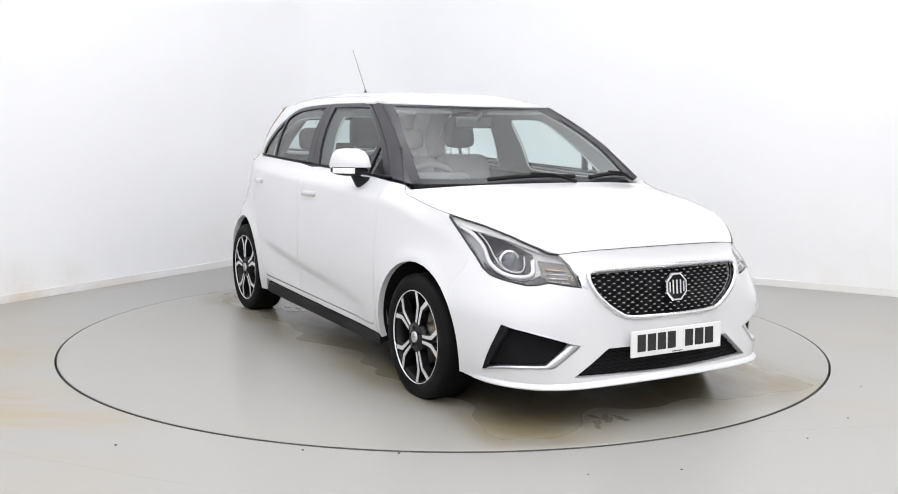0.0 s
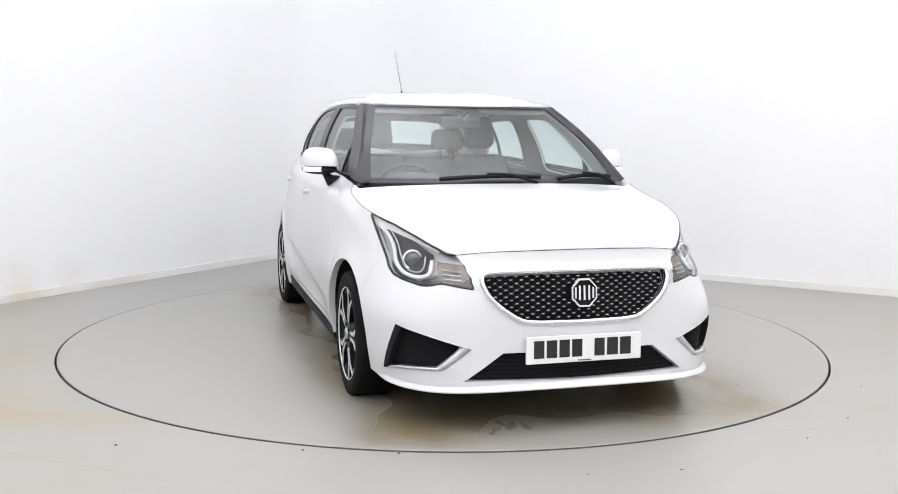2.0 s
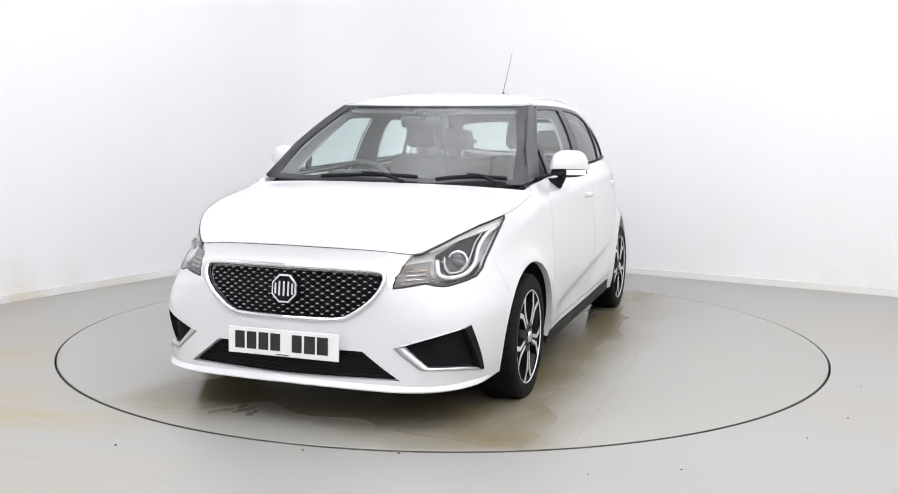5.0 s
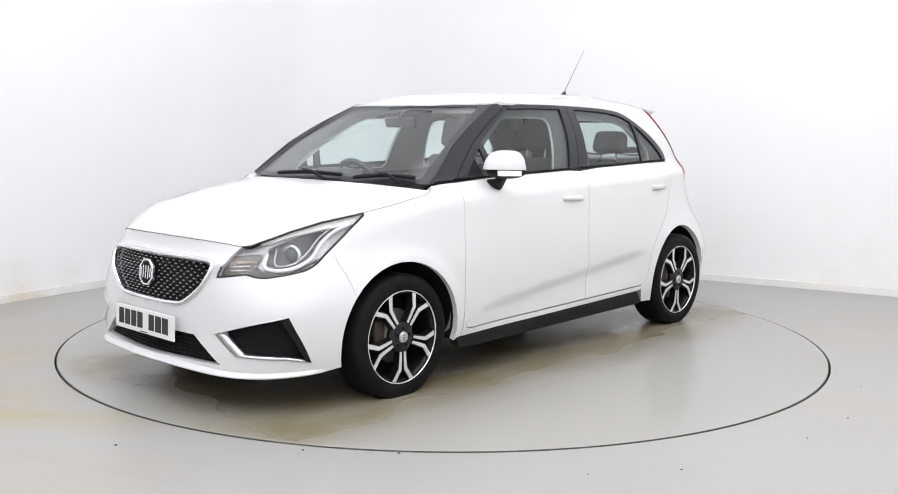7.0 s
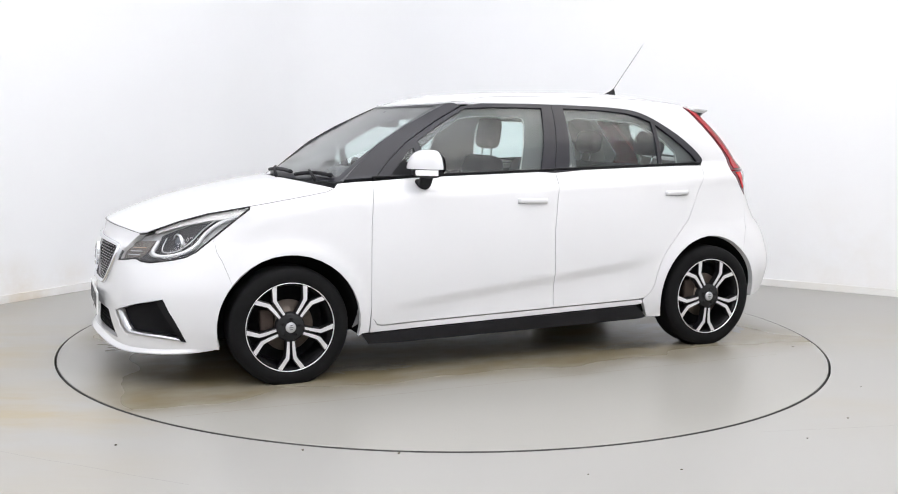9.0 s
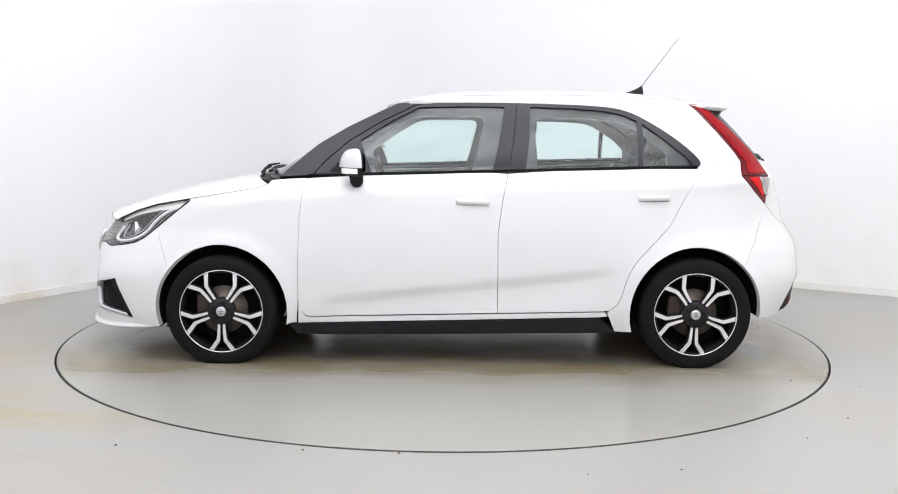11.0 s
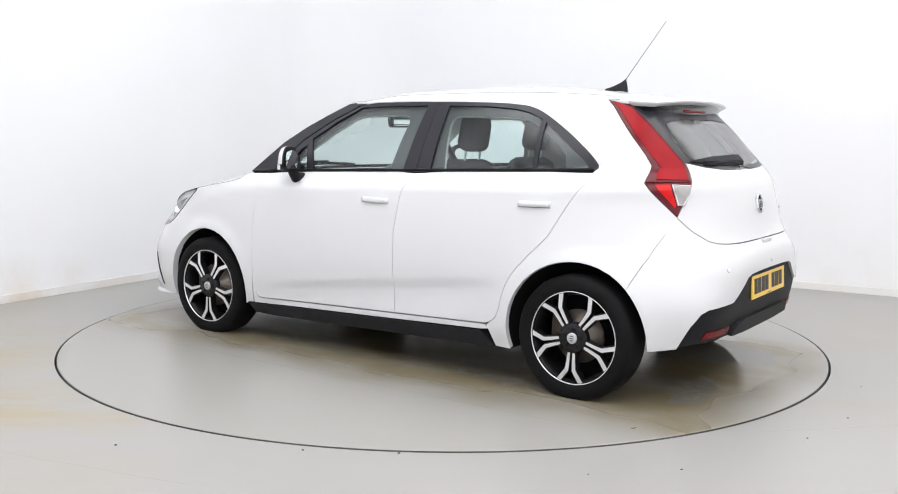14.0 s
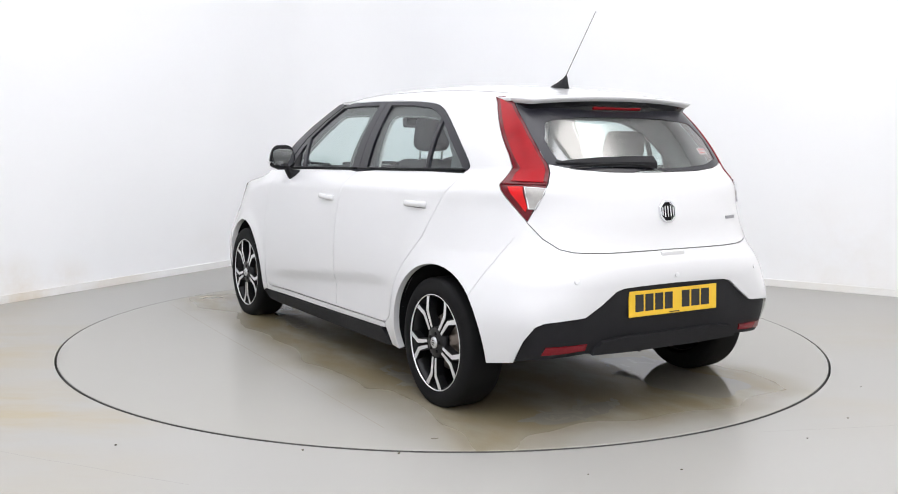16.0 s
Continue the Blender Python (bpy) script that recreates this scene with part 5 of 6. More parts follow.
# ---- wheels ----
def wheel(side):
    """One wheel at the origin, its face towards +y; the hub's face lies at y = 0."""
    w = new("wheel")
    w.parent = car
    bm = bmesh.new()
    prof = [(0.212, -0.012), (0.220, -0.004), (0.238, 0.003), (0.264, 0.003), (0.286, -0.004), (0.296, -0.014), (0.2995, -0.03), (0.300, -0.06), (0.300, -0.145), (0.297, -0.165), (0.285, -0.188), (0.255, -0.198), (0.214, -0.19)]
    lathe(bm, prof, "y", 72)
    for v in bm.verts:  # a loaded tyre: flat at the road and bulging above it
        sag = max(0.0, -v.co.z - 0.20) / 0.10
        v.co.y += 0.007 * sag * sag * (1 if v.co.y > -0.1 else -1)
    tyre = part("tyre", bm, M_TYRE, w, "black rubber tyre", recalc=True)
    bm = bmesh.new()
    for r in (0.248, 0.272):
        lathe(bm, [(r - 0.002, 0.0005), (r, 0.0032 if r < 0.26 else -0.0005), (r + 0.002, 0.0005 if r < 0.26 else -0.004)], "y", 72)
    part("sidewall_rib", bm, M_TYRE, tyre, recalc=True)
    bm = bmesh.new()
    lathe(bm, [(0.2175, -0.008), (0.2190, -0.002), (0.2215, -0.001), (0.2245, -0.007)], "y", 72)
    rim = part("rim", bm, M_MACHINED, w, "machined alloy rim edge", recalc=True)
    bm = bmesh.new()
    rings = lathe(bm, [(0.2195, -0.009), (0.208, -0.020), (0.200, -0.06), (0.198, -0.185)], "y", 72)
    part("rim_barrel", bm, M_WHEEL_BLACK, rim, "black wheel barrel", recalc=True)
    bm = bmesh.new()
    rings = lathe(bm, [(0.205, -0.16), (0.02, -0.16)], "y", 40)
    disc_cap(bm, rings[-1])
    part("back_plate", bm, M_DARK, w, recalc=True)
    bm = bmesh.new()
    rings = lathe(bm, [(0.128, -0.085), (0.130, -0.075), (0.075, -0.074), (0.070, -0.05), (0.0, -0.05)], "y", 48)
    part("brake_disc", bm, M_DISC, w, "worn steel brake disc", recalc=True)
    bm = bmesh.new()
    box(bm, (0.105, -0.075, 0.035), (0.07, 0.05, 0.11), None, 0.01)
    part("caliper", bm, M_CALIPER, w)
    # hub and cap
    bm = bmesh.new()
    rings = lathe(bm, [(0.074, -0.04), (0.072, -0.012), (0.062, -0.006), (0.030, -0.005)], "y", 40)
    disc_cap(bm, rings[-1])
    hub = part("hub", bm, M_WHEEL_BLACK, w, "black wheel hub", recalc=True)
    bm = bmesh.new()
    rings = lathe(bm, [(0.0265, -0.004), (0.026, 0.002), (0.022, 0.004)], "y", 32)
    disc_cap(bm, rings[-1])
    cap = part("hub_cap", bm, M_SATIN, w, "round silver hub cap", recalc=True)
    bm = bmesh.new()
    for k in range(3):
        box(bm, (0, 0.0045, 0.010 - 0.010 * k), (0.022 if k == 1 else 0.014, 0.0015, 0.0035))
    part("cap_mark", bm, M_WHEEL_BLACK, cap, smooth_faces=False)
    for k in range(5):
        a = radians(-90 + 72 * k + 42)
        bm = bmesh.new()
        lathe(bm, [(0.0075, -0.006), (0.0075, 0.0), (0.0, 0.0)], "y", 12)
        bmesh.ops.translate(bm, vec=(0.043 * math.cos(a), 0, 0.043 * math.sin(a)), verts=bm.verts)
        part("wheel_bolt", bm, M_SEAL, hub, recalc=True)

    def bar(bm, line, w0, w1, y0, y1):
        """A bent flat bar along (r, offset) points, its width from w0 to w1, between heights y1 (back) and y0 (face)."""
        pts = [Vector((r, o)) for r, o in line]
        rows = []
        for i, p in enumerate(pts):
            d = (pts[min(i + 1, len(pts) - 1)] - pts[max(i - 1, 0)]).normalized()
            n = Vector((-d.y, d.x))
            ww = w0 + (w1 - w0) * i / (len(pts) - 1)
            drop = -0.004 if i == len(pts) - 1 else 0.0
            L, R = p + n * ww / 2, p - n * ww / 2
            rows.append([bm.verts.new((v.x, y, v.y)) for v, y in ((L, y1), (L, y0 + drop), (R, y0 + drop), (R, y1))])
        for a, b in zip(rows, rows[1:]):
            for k in range(3):
                bm.faces.new((a[k], a[k + 1], b[k + 1], b[k]))
        bm.faces.new(rows[0]), bm.faces.new(rows[-1])

    for k in range(5):
        turn = Matrix.Rotation(radians(90 - 72 * k), 4, "Y")
        bm, sm = bmesh.new(), bmesh.new()
        for s in (1, -1):
            line = [(0.062, s * 0.0125), (0.110, s * 0.0145), (0.155, s * 0.0185), (0.218, s * 0.064)]
            bar(bm, line, 0.0185, 0.030, -0.0065, -0.045)
            bar(sm, [(0.071, s * 0.0130), *line[1:]], 0.0122, 0.0225, -0.0045, -0.0065)
        for b in (bm, sm):
            bmesh.ops.transform(b, matrix=turn, verts=b.verts)
        spoke = part("spoke", bm, M_WHEEL_BLACK, w, "black forked wheel spoke", smooth_faces=False, recalc=True)
        part("spoke_face", sm, M_MACHINED, spoke, "machined silver spoke face", smooth_faces=False, recalc=True)
    return w


first = wheel(1)
first.matrix_basis = Matrix.Translation((HUB_X, 0.850, 0.283)) @ Matrix.Rotation(radians(0.5), 4, "Y")
copy_thing(first, Matrix.Translation((-HUB_X, 0.850, 0.291)) @ Matrix.Rotation(radians(-3), 4, "Y"))
copy_thing(first, Matrix.Translation((HUB_X, -0.850, 0.283)) @ Matrix.Rotation(radians(180), 4, "Z") @ Matrix.Rotation(radians(20), 4, "Y"))
copy_thing(first, Matrix.Translation((-HUB_X, -0.850, 0.291)) @ Matrix.Rotation(radians(180), 4, "Z") @ Matrix.Rotation(radians(-30), 4, "Y"))

# wheel housings, underside, inner shell
for hx in (HUB_X, -HUB_X):
    for s in (1, -1):
        bm = bmesh.new()
        n = 24
        rows = []
        for i in range(n + 1):
            a = radians(-17 + (208 if hx > 0 else 202) * i / n)
            x, z = hx + (ARCH + 0.008) * math.cos(a), HUB_Z - (DIP if hx > 0 else 0) + (ARCH + 0.008) * math.sin(a)
            rows.append([bm.verts.new((x, s * y, z)) for y in (skin(*S(x, z)).y - 0.012, 0.58)])
        for a, b in zip(rows, rows[1:]):
            bm.faces.new((a[0], a[1], b[1], b[0]))
        c = bm.verts.new((hx, s * 0.58, HUB_Z))
        for a, b in zip(rows, rows[1:]):
            bm.faces.new((a[1], b[1], c))
        part("wheel_housing", bm, M_DARK, car, "dark wheel housing lining", recalc=True)
bm = bmesh.new()
box(bm, (0.25, 0, 0.215), (2.90, 1.10, 0.06))
box(bm, (0.0, 0, 0.222), (1.66, 1.56, 0.06))
box(bm, (1.80, 0, 0.225), (0.40, 1.0, 0.05))
part("underbody", bm, M_DARK, car, "dark underside", smooth_faces=False)
bm = bmesh.new()
tube(bm, [(-1.3, 0.10, 0.285), (-1.6, 0.06, 0.285), (-1.76, 0.05, 0.28)], 0.02, 12)
part("exhaust_pipe", bm, M_CALIPER, car, "dull steel exhaust pipe")
bm = bmesh.new()
for s in (1, -1):
    tube(bm, [(-1.265, 0, 0.30), (-1.265, s * 0.62, 0.30)], 0.03, 8)
part("rear_axle", bm, M_DARK, car)
for s in (1, -1):
    bm = bmesh.new()
    box(bm, (1.60, s * 0.60, 0.19), (0.012, 0.14, 0.06))
    part("air_deflector", bm, M_SEAL, car, smooth_faces=False)
inner = panel("inner_shell", [S(0.95, 0.24), *fine([S(0.88, 0.27), S(-0.88, 0.30)], 8), S(-0.93, 0.45), S(-1.08, 0.66), S(-1.26, 0.72), S(-1.45, 0.68), S(-1.55, 0.75), S(-1.55, 1.03), *[S(x, side_z(x) - 0.02) for x in (-1.28, -0.9, -0.5, 0.0, 0.4, 0.75)], S(0.93, 0.95), S(0.93, 0.62), S(0.89, 0.40)], M_CARD, car, out=-0.05, gap=0, flange=0.0, label="dark door linings", step=0.08)
mirror_y(inner)
shelf = bmesh.new()
box(shelf, (-1.44, 0, 0.99), (0.42, 1.16, 0.02), None, 0.005)
part("parcel_shelf", shelf, M_DASH, car, "dark parcel shelf")

# grey lining round the windows inside, and the rear pillars' trim
lining_loop = [*fine([S(0.90, 1.015), S(0.75, 1.155), S(0.585, 1.258), S(0.42, 1.335), S(0.30, 1.382)], 2), S(0.0, 1.394), S(-0.5, 1.394), S(-0.8, 1.380), S(-0.95, 1.335), S(-1.1, 1.258), S(-1.24, 1.155), S(-1.36, 1.085), S(-1.36, 1.03), *fine([S(-1.28, 1.03), S(-0.3, 0.995), S(0.5, 0.975), S(0.88, 0.965)], 4)]
lining_front = [S(0.685, 1.035), S(0.52, 1.165), S(0.40, 1.250), S(0.275, 1.328), S(0.215, 1.343), S(0.06, 1.346), S(-0.085, 1.346), S(-0.116, 1.336), S(-0.126, 1.306), S(-0.095, 1.17), S(-0.062, 1.045), S(-0.04, 1.028), S(0.2, 1.018), S(0.5, 1.010), S(0.66, 1.012)]
lining_rear = [S(-0.402, 1.300), S(-0.415, 1.330), S(-0.455, 1.343), S(-0.70, 1.340), S(-0.84, 1.328), S(-0.90, 1.308), S(-0.97, 1.268), S(-1.05, 1.213), S(-1.118, 1.145), S(-1.122, 1.085), S(-1.105, 1.066), S(-0.9, 1.058), S(-0.65, 1.048), S(-0.44, 1.038), S(-0.422, 1.050)]
lining = panel("window_lining", lining_loop, M_TRIM, car, holes=[lining_front, lining_rear], out=-0.034, gap=0, flange=0.012, label="light grey inner window lining", step=0.05)
mirror_y(lining)
# added shell just outside the lining; its dark colour stands in for shade
shade_shell = panel("lining_shade", lining_loop, M_LINING_SHADE, car, holes=[lining_front, lining_rear], out=-0.030, gap=0, flange=0.0, label="window lining's outward side, its shade set as darker grey", step=0.05)
mirror_y(shade_shell)
bm = bmesh.new()
tube(bm, spline([(-1.36, 0.58, 1.05), (-1.28, 0.53, 1.20), (-1.10, 0.47, 1.37)], 5), 0.055, 8)
mirror_y(part("pillar_trim", bm, M_TRIM, car, "light grey inner pillar trim"))

# ---- mirrors, wipers, aerial ----
def door_mirror(door, other):
    made = []
    for name, material, label, side in (("mirror_cap", M_PAINT, "white mirror cap", 1), ("mirror_housing", M_BLACK, "black mirror housing", -1)):
        bm = bmesh.new()
        bmesh.ops.create_uvsphere(bm, u_segments=28, v_segments=18, radius=1.0)
        for v in bm.verts:
            x, y, z = (math.copysign(abs(c) ** 0.6, c) for c in v.co)
            z = z * (0.086 if z > 0 else 0.055)
            y *= 1 - 0.16 * max(z, 0) / 0.086
            x = x * (0.085 if x > 0 else 0.018) * (1 - 0.40 * max(y, 0)) * (1 - 0.25 * max(z, 0) / 0.086)
            v.co = (x, y * 0.097, z)
        bmesh.ops.bisect_plane(bm, geom=bm.verts[:] + bm.edges[:] + bm.faces[:], plane_co=(0, 0, -0.012), plane_no=(0, 0, -1), clear_outer=True)
        bmesh.ops.bisect_plane(bm, geom=bm.verts[:] + bm.edges[:] + bm.faces[:], plane_co=(0.004, 0, 0), plane_no=(-side, 0, 0), clear_outer=True)
        bmesh.ops.translate(bm, vec=(0.513, 0.862, 1.082), verts=bm.verts)
        made.append(part(name, bm, material, door, label, recalc=True))
    bm = bmesh.new()
    bmesh.ops.create_uvsphere(bm, u_segments=28, v_segments=14, radius=1.0)
    for v in bm.verts:
        x, y, z = v.co
        v.co = (x * (0.078 if x > 0 else 0.012), y * 0.092, z * 0.030)
    bmesh.ops.translate(bm, vec=(0.513, 0.860, 1.052), verts=bm.verts)
    made.append(part("mirror_base", bm, M_BLACK, door, recalc=True))
    bm = bmesh.new()
    pts = []
    for k in range(13):
        a = radians(15 + 105 * k / 12)
        pts.append((0.515 + 0.082 * math.sin(a) * (0.75 if a > 1.5 else 1.0) - 0.0, 0.858 + 0.094 * math.cos(a), 1.052))
    rows = [[bm.verts.new((p[0] - 0.515) * Vector((1, 0, 0)) * f + Vector((0.515, p[1], p[2] + dz))) for f, dz in ((0.98, -0.014), (1.0, -0.006), (1.0, 0.010), (0.97, 0.014))] for p in pts]
    for a, b in zip(rows, rows[1:]):
        for k in range(3):
            bm.faces.new((a[k], a[k + 1], b[k + 1], b[k]))
    made.append(part("mirror_indicator", bm, M_BROW, door, "clear indicator strip", recalc=True))
    bm = bmesh.new()
    rows = []
    for x, y, z, sx, sz in ((0.548, 0.745, 0.998, 0.040, 0.018), (0.548, 0.79, 0.990, 0.034, 0.030), (0.546, 0.818, 1.000, 0.034, 0.038), (0.545, 0.845, 1.045, 0.042, 0.020)):
        rows.append([bm.verts.new((x + sx * math.cos(t) , y, z + sz * math.sin(t))) for t in (2 * math.pi * k / 12 for k in range(12))])
    for a, b in zip(rows, rows[1:]):
        for k in range(12):
            bm.faces.new((a[k], a[(k + 1) % 12], b[(k + 1) % 12], b[k]))
    bm.faces.new(rows[0]), bm.faces.new(rows[-1])
    made.append(part("mirror_arm", bm, M_BLACK, door, "black mirror arm", recalc=True))
    bm = bmesh.new()
    bm.faces.new([bm.verts.new((0.494, 0.866 + 0.080 * math.copysign(abs(math.cos(t)) ** 0.6, math.cos(t)), 1.085 + 0.052 * math.copysign(abs(math.sin(t)) ** 0.6, math.sin(t)) * (1.15 if math.sin(t) > 0 else 0.85))) for t in (2 * math.pi * k / 28 for k in range(28))])
    made.append(part("mirror_glass", bm, M_MIRROR, door, "mirror glass", smooth_faces=False))
    sail = panel("mirror_sail", [S(0.71, 1.020), S(0.62, 1.105), S(0.575, 1.02)], M_BLACK, door, gap=0, out=0.0, flange=0.01, label="black mirror mounting")
    made.append(sail)
    for o in made[:-1]:
        if o.name.startswith("mirror_arm"):
            continue
        for v in o.data.vertices:  # the housing is swept back towards its tip
            v.co.x += 0.025 - 0.38 * (v.co.y - 0.862)
    for o in made[:-1]:
        for v in o.data.vertices:
            v.co.z -= 0.013
    for o in made:
        mirror_y(o).parent = other


door_mirror(door_f, door_fr)


def screen_at(y, f):
    """A point just above the windscreen, f from foot to top."""
    c = Vector((1.11, 0, 0.985)).lerp(Vector((0.415, 0, 1.392)), f) + Vector((0.012, 0, 0.02)) * math.sin(math.pi * f)
    e = Vector((0.975, 0.722, 0.985)).lerp(Vector((0.345, 0.552, 1.392)), f)
    v = y / e.y
    return Vector((c.x + (e.x - c.x) * abs(v) ** 2.2, y, c.z + (e.z - c.z) * abs(v) ** 2.4)) + Vector((0.012, 0, 0.020))


def wiper(y0, y1, lift):
    bm = bmesh.new()
    pts = [screen_at(y0 + (y1 - y0) * k / 12, 0.01 + lift * math.sin(math.pi * k / 12) * 0.4 + 0.02 * k / 12) for k in range(13)]
    tube(bm, pts, 0.011, 6)
    blade = part("wiper", bm, M_BLACK, car, "black windscreen wiper")
    bm = bmesh.new()
    a = screen_at(y0 + (y1 - y0) * 0.92, 0.0) + Vector((0.05, 0, -0.01))
    b = screen_at(y0 + (y1 - y0) * 0.45, 0.01 + lift * 0.4) + Vector((0.01, 0, 0.02))
    tube(bm, [a, a.lerp(b, 0.5) + Vector((0.01, 0, 0.016)), b], 0.010, 6, taper=0.6)
    part("wiper_arm", bm, M_BLACK, blade)


wiper(-0.34, 0.20, 0.05)
wiper(0.30, 0.645, 0.06)
# rear wiper: a flat wedge, thick at its pivot
bm = bmesh.new()
rows = []
for y, zc, h, d in ((0.49, 1.120, 0.004, 0.008), (0.40, 1.121, 0.012, 0.012), (0.28, 1.122, 0.020, 0.015), (0.15, 1.121, 0.022, 0.019), (0.04, 1.119, 0.024, 0.023), (-0.025, 1.117, 0.026, 0.022)):
    row = []
    for dz, dd in ((h, 0.004), (h * 0.6, d), (-h * 0.5, d), (-h, 0.004)):
        v = deep(Ry(abs(y), zc + dz), dd)
        row.append(bm.verts.new((v.x, math.copysign(v.y, y), v.z)))
    rows.append(row)
for a, b in zip(rows, rows[1:]):
    for k in range(3):
        bm.faces.new((a[k], a[k + 1], b[k + 1], b[k]))
bm.faces.new(rows[0]), bm.faces.new(rows[-1])
rw = part("rear_wiper", bm, M_BLACK, car, "black rear wiper", smooth_faces=False, recalc=True)
bm = bmesh.new()
tube(bm, [deep(Ry(0.44 - 0.42 * k / 8, 1.098 + 0.010 * math.sin(math.pi * k / 8)), 0.010) for k in range(9)], 0.005, 6)
part("wiper_blade", bm, M_SEAL, rw)

# aerial
bm = bmesh.new()
rows = []
for x, z, h, w in ((-0.985, 1.482, 0.004, 0.004), (-1.03, 1.480, 0.018, 0.017), (-1.075, 1.478, 0.040, 0.022), (-1.105, 1.475, 0.062, 0.016), (-1.112, 1.473, 0.030, 0.016)):
    rows.append([bm.verts.new((x, y, zz)) for y, zz in ((-w, z - 0.006), (-w * 0.5, z + h * 0.8), (0, z + h), (w * 0.5, z + h * 0.8), (w, z - 0.006))])
for a, b in zip(rows, rows[1:]):
    for k in range(4):
        bm.faces.new((a[k], a[k + 1], b[k + 1], b[k]))
bm.faces.new(rows[0]), bm.faces.new(rows[-1])
aerial = part("aerial_base", bm, M_BLACK, car, "black shark-fin aerial base", recalc=True)
bm = bmesh.new()
tube(bm, [(-1.100, 0, 1.525), (-1.118, 0, 1.553), (-1.32, 0, 1.826)], 0.0026, 6, taper=0.5)
part("aerial_rod", bm, M_BLACK, aerial)

# ---- cabin ----
def rounded(name, size, m, material, parent, label="", bevel=0.04, pinch=0.0):
    bm = bmesh.new()
    box(bm, (0, 0, 0), size, None, bevel)
    for v in bm.verts:
        v.co.y *= 1 - pinch * max(v.co.z / size[2] + 0.5, 0)
    bmesh.ops.transform(bm, matrix=m, verts=bm.verts)
    return part(name, bm, material, parent, label)


def seat(x, y):
    back = rounded("seat_back", (0.16, 0.46, 0.60), Matrix.Translation((x - 0.02, y, 0.80)) @ Matrix.Rotation(radians(-14), 4, "Y"), M_SEAT, car, "dark cloth seat back", 0.06, 0.22)
    rounded("seat_cushion", (0.50, 0.48, 0.16), Matrix.Translation((x + 0.25, y, 0.50)) @ Matrix.Rotation(radians(-8), 4, "Y"), M_SEAT, back, "", 0.05)
    rounded("headrest", (0.12, 0.21, 0.205), Matrix.Translation((x - 0.115, y, 1.240)) @ Matrix.Rotation(radians(-10), 4, "Y"), M_SEAT, back, "dark cloth headrest", 0.05, 0.15)
    for s in (1, -1):
        bm = bmesh.new()
        tube(bm, [(x - 0.09, y + s * 0.07, 1.04), (x - 0.11, y + s * 0.07, 1.18)], 0.006, 8)
        part("headrest_post", bm, M_BROW, back, "bright headrest post")


for s in (1, -1):
    seat(-0.255, s * 0.345)
bench = rounded("rear_seat_back", (0.16, 1.20, 0.52), Matrix.Translation((-1.02, 0, 0.80)) @ Matrix.Rotation(radians(-18), 4, "Y"), M_SEAT, car, "dark cloth rear bench", 0.05, 0.08)
rounded("rear_seat_cushion", (0.50, 1.24, 0.18), Matrix.Translation((-0.72, 0, 0.50)), M_SEAT, bench, "", 0.05)
for y in (0.36, -0.36):
    rounded("rear_headrest", (0.10, 0.26, 0.15), Matrix.Translation((-1.145, y, 1.185)) @ Matrix.Rotation(radians(-12), 4, "Y"), M_SEAT, bench, "dark cloth rear headrest", 0.045, 0.12)
    for s in (1, -1):
        bm = bmesh.new()
        tube(bm, [(-1.11, y + s * 0.06, 1.03), (-1.14, y + s * 0.06, 1.14)], 0.006, 8)
        part("headrest_post", bm, M_CHROME, bench)
dash = patch("dashboard", [(1.08, 0, 0.965), (0.85, 0, 0.968), (0.66, 0, 0.955), (0.58, 0, 0.90), (0.56, 0, 0.62)], [(0.93, 0.69, 0.965), (0.80, 0.69, 0.955), (0.62, 0.69, 0.935), (0.56, 0.69, 0.88), (0.54, 0.69, 0.62)], M_DASH, car, 20, 10, 2.0, 0.0, 2.0, "dark plastic dashboard")
rounded("instrument_hood", (0.16, 0.34, 0.08), Matrix.Translation((0.64, -0.36, 0.985)), M_DASH, dash, "", 0.03, 0.2)
bm = bmesh.new()
pts = [(0.0, 0.185 * math.cos(t), 0.185 * math.sin(t)) for t in (2 * math.pi * k / 40 for k in range(40))]
tube(bm, pts, 0.016, 8, True)
box(bm, (0.012, 0, 0), (0.03, 0.16, 0.12), None, 0.012)
box(bm, (0.01, 0, 0), (0.014, 0.36, 0.03))
box(bm, (0.01, 0, -0.09), (0.014, 0.03, 0.18))
bmesh.ops.transform(bm, matrix=Matrix.Translation((0.46, -0.36, 0.900)) @ Matrix.Rotation(radians(26), 4, "Y"), verts=bm.verts)
part("steering_wheel", bm, M_DASH, car, "black steering wheel")
rv = rounded("rear_view_mirror", (0.04, 0.24, 0.065), Matrix.Translation((0.44, -0.035, 1.300)) @ Matrix.Rotation(radians(12), 4, "Y"), M_DASH, car, "black rear-view mirror", 0.015)
bm = bmesh.new()
tube(bm, [(0.455, -0.02, 1.31), (0.475, 0, 1.355)], 0.012, 8)
part("mirror_stem", bm, M_DASH, rv)
bm = bmesh.new()
bm.faces.new([bm.verts.new((0.417, y - 0.035, 1.300 + z)) for y, z in ((-0.105, -0.022), (0.105, -0.022), (0.105, 0.022), (-0.105, 0.022))])
part("mirror_glass", bm, M_MIRROR, rv, smooth_faces=False)
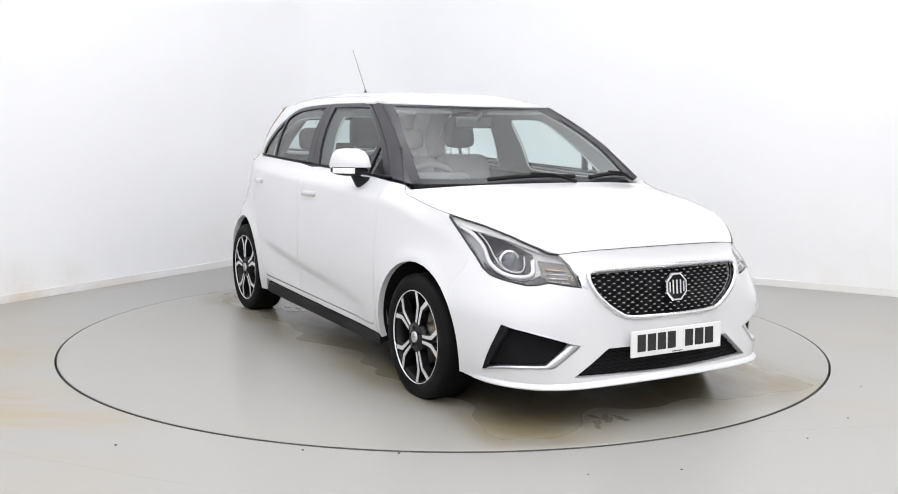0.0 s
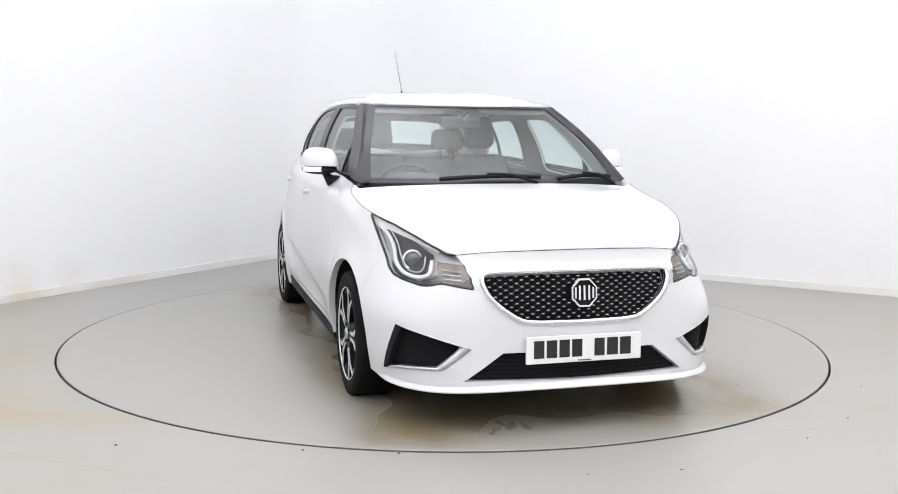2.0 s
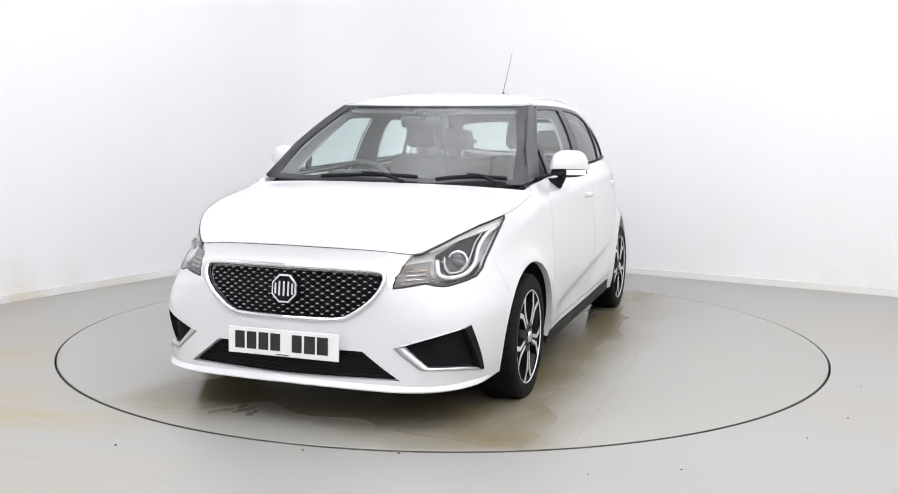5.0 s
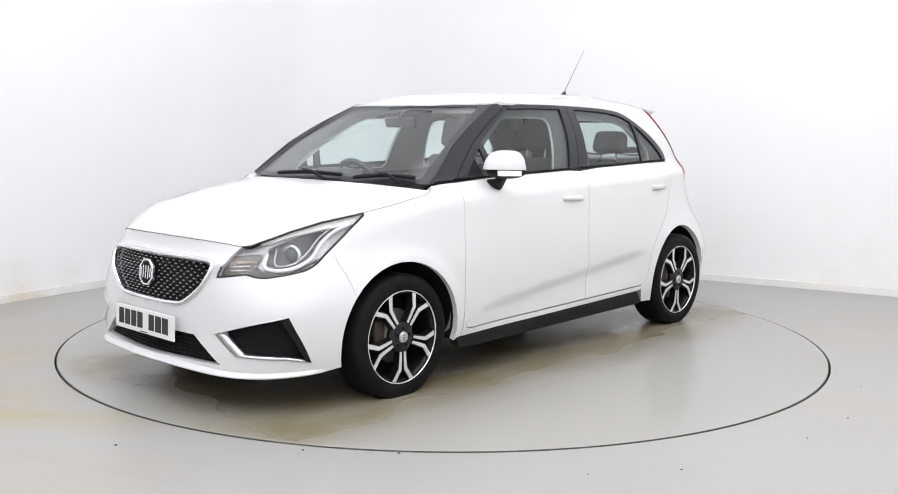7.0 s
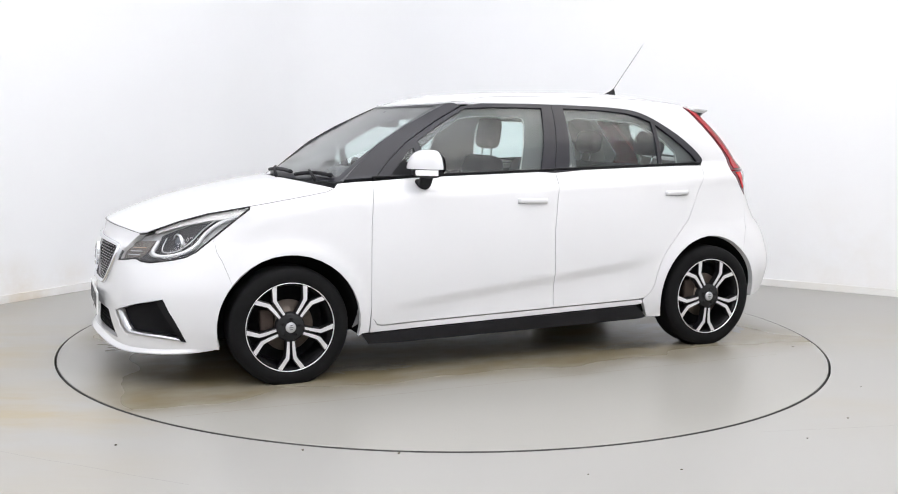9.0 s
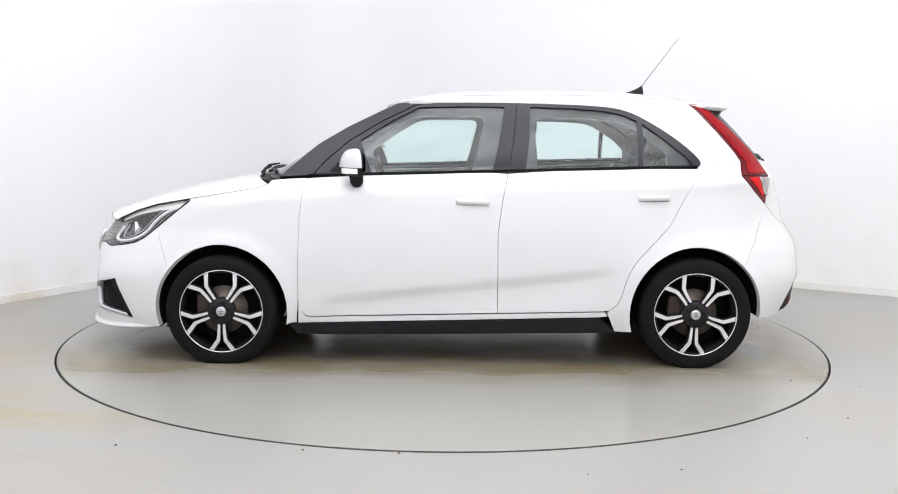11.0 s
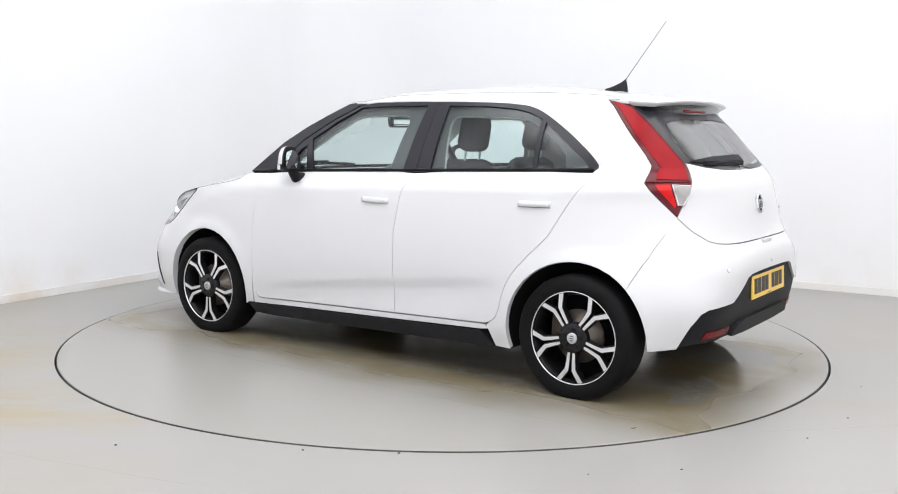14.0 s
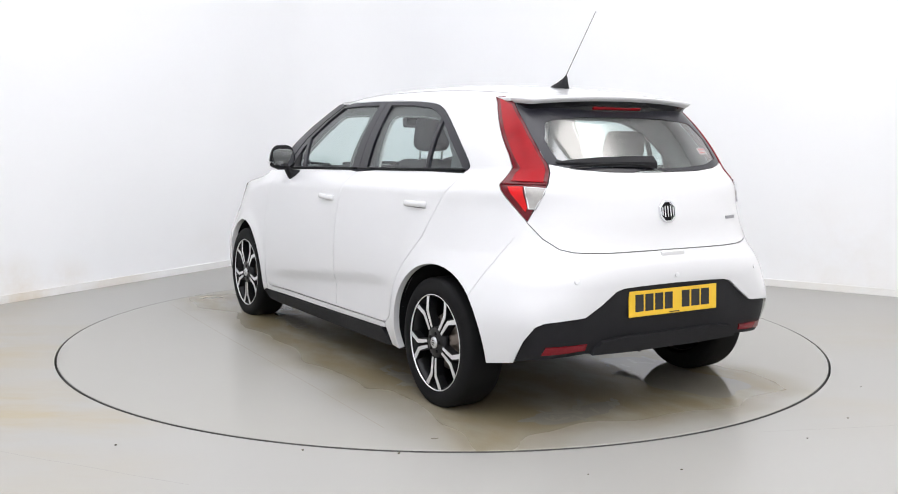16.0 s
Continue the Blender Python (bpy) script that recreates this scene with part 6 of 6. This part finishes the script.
for s in (1, -1):
    rounded("sun_visor", (0.16, 0.40, 0.02), Matrix.Translation((0.27, s * 0.32, 1.385)) @ Matrix.Rotation(radians(22), 4, "Y"), M_LINING, car, "light grey sun visor", 0.008)

# ---- puddles on the turntable ----
def puddles():
    rnd = random.Random(4)
    spots = [(-1.70, 0.40, 22, 0.07, 0.20), (2.0, -0.28, 5, 0.04, 0.09), (-1.16, -0.48, 12, 0.12, 0.10), (-0.80, 0.72, 14, 0.16, 0.04), (0.84, 0.68, 18, 0.20, 0.05)]
    for cx, cy, n, sx, sy in spots:
        bm = bmesh.new()
        for q in range(n):
            x, y, r = cx + rnd.gauss(0, sx), cy + rnd.gauss(0, sy), rnd.uniform(0.006, 0.032)
            k, w, turn_ = 26, [rnd.uniform(0, 6.28) for _ in range(4)], rnd.uniform(0, 3.14)
            loop = []
            for i in range(k):
                a = 2 * math.pi * i / k
                rr = r * (1 + 0.32 * math.sin(2 * a + w[0]) + 0.24 * math.sin(3 * a + w[1]) + 0.16 * math.sin(5 * a + w[2]) + 0.08 * math.sin(9 * a + w[3]))
                px, py = rr * math.cos(a) * 1.7, rr * math.sin(a) * 0.7
                loop.append(bm.verts.new((x + px * math.cos(turn_) - py * math.sin(turn_), y + px * math.sin(turn_) + py * math.cos(turn_), 0.0001 * q)))
            bm.faces.new(loop)
        bmesh.ops.recalc_face_normals(bm, faces=bm.faces)
        for f in bm.faces:
            if f.normal.z < 0:
                f.normal_flip()
        bmesh.ops.translate(bm, vec=(-0.08, 0.0126, 0.0012), verts=bm.verts)
        part("puddle", bm, M_WATER, turntable, "small wet splashes", smooth_faces=False)["kind"] = "stuff"


puddles()


def wet_sheet(cx, cy, rx, ry, seed, material):
    """A thin sheet of water with a ragged edge, lying on the turntable."""
    rnd = random.Random(seed)
    w = [(rnd.uniform(0, 6.28), rnd.uniform(0.5, 1.0)) for _ in range(8)]
    bm = bmesh.new()
    loop = []
    for i in range(120):
        a = 2 * math.pi * i / 120
        r = 1 + sum(0.16 / (1 + 0.35 * k) * g * math.sin((k + 2) * a + p) for k, (p, g) in enumerate(w))
        loop.append(bm.verts.new((cx + rx * r * math.cos(a), cy + ry * r * math.sin(a), 0.0010)))
    bm.faces.new(loop)
    bmesh.ops.triangulate(bm, faces=bm.faces[:])
    part("puddle", bm, material, turntable, "thin sheet of standing water", smooth_faces=False)


wet_sheet(-1.50, -0.48, 0.40, 0.24, 3, M_WET)
wet_sheet(-1.78, 0.40, 0.09, 0.24, 5, M_WET)
wet_sheet(-0.90, 0.74, 0.24, 0.045, 6, M_WET)
wet_sheet(0.80, 0.68, 0.26, 0.055, 9, M_WET)
# a brown seam across the deck, beside the track of the cars
bm = bmesh.new()
for k in range(24):
    x0, x1 = -1.55 + 3.35 * k / 24, -1.55 + 3.35 * (k + 1) / 24
    y0, y1 = (1.222 + 0.004 * math.sin(2.1 * x) for x in (x0, x1))
    bm.faces.new([bm.verts.new((x, y, 0.0007)) for x, y in ((x0, y0 - 0.0015), (x1, y1 - 0.0015), (x1, y1 + 0.0015), (x0, y0 + 0.0022))])
part("deck_seam", bm, M_DECK_SEAM, turntable, "fine brown seam", smooth_faces=False)


def floor_marks():
    """Hairline seams in the resin and a few crumbs of grit."""
    for a, b_ in (((-2.3, -2.05), (-0.9, -2.62)), ((1.35, -1.95), (3.2, -1.62))):
        a, b_ = Vector((*a, 0)), Vector((*b_, 0))
        d = (b_ - a).normalized()
        side = Vector((-d.y, d.x, 0)) * 0.0010
        bm = bmesh.new()
        n = 12
        for k in range(n):
            p, q = a.lerp(b_, k / n), a.lerp(b_, (k + 1) / n)
            p, q = p + side * 2.5 * math.sin(k * 1.7), q + side * 2.5 * math.sin((k + 1) * 1.7)
            bm.faces.new([bm.verts.new(v + Vector((0, 0, 0.0006))) for v in (p - side, q - side, q + side, p + side)])
        ob = part("floor_seam", bm, M_SEAM, None, smooth_faces=False)
        tagged(ob, "hairline seam in the grey resin floor", "seam", kind="structure")
    rnd = random.Random(8)
    bm = bmesh.new()
    crumbs = [(1.81, -1.74), (1.52, -2.03), (0.54, -2.48), (-0.17, -2.27), (-0.55, -2.24), (-1.3, -2.2), (0.9, -2.42), (2.1, -1.2)]
    for x, y in crumbs:
        r = rnd.uniform(0.0035, 0.007)
        bmesh.ops.create_icosphere(bm, subdivisions=1, radius=r, matrix=Matrix.Translation((x, y, r * 0.5)) @ Matrix.Diagonal((rnd.uniform(0.8, 1.6), 1, 0.55, 1)))
    tagged(part("floor_grit", bm, M_GRIT, None, smooth_faces=False), "scattered dark grit on the grey floor", "grit", kind="stuff")


floor_marks()

# ---- the turning table ----
TURN = [(0, -29.73), (0.5, -28.88), (1, -26.33), (1.5, -22.36), (2, -16.44), (2.5, -10.7), (3, -4.7), (3.5, 1.3), (4, 7.3), (4.5, 13.2), (5, 19.74), (5.5, 25.7), (6, 31.64), (6.5, 37.56), (7, 43.45), (7.5, 49.33), (8, 55.18), (8.5, 61.03), (9, 66.86), (9.5, 72.69), (10, 78.5), (10.5, 84.32), (11, 90.14), (11.5, 95.96), (12, 101.79), (12.5, 107.62), (13, 113.47), (13.5, 119.33), (14, 125.21), (14.5, 131.1), (15, 137.02), (15.5, 142.97), (16, 148.94)]


def motions():
    """The turntable, a hair above the floor, and the car on it turn together; the car stands 8 cm off the middle."""
    table_rows, car_rows = [], []
    for t, a in TURN:
        spin = Matrix.Rotation(radians(-90 - a), 4, "Z")
        table_rows.append((t, spin @ Matrix.Translation((0, 0, 0.004))))
        car_rows.append((t, spin @ Matrix.Translation((-0.0798, 0.0126, 0.004))))
    walk(turntable, table_rows)
    walk(car, car_rows)


motions()
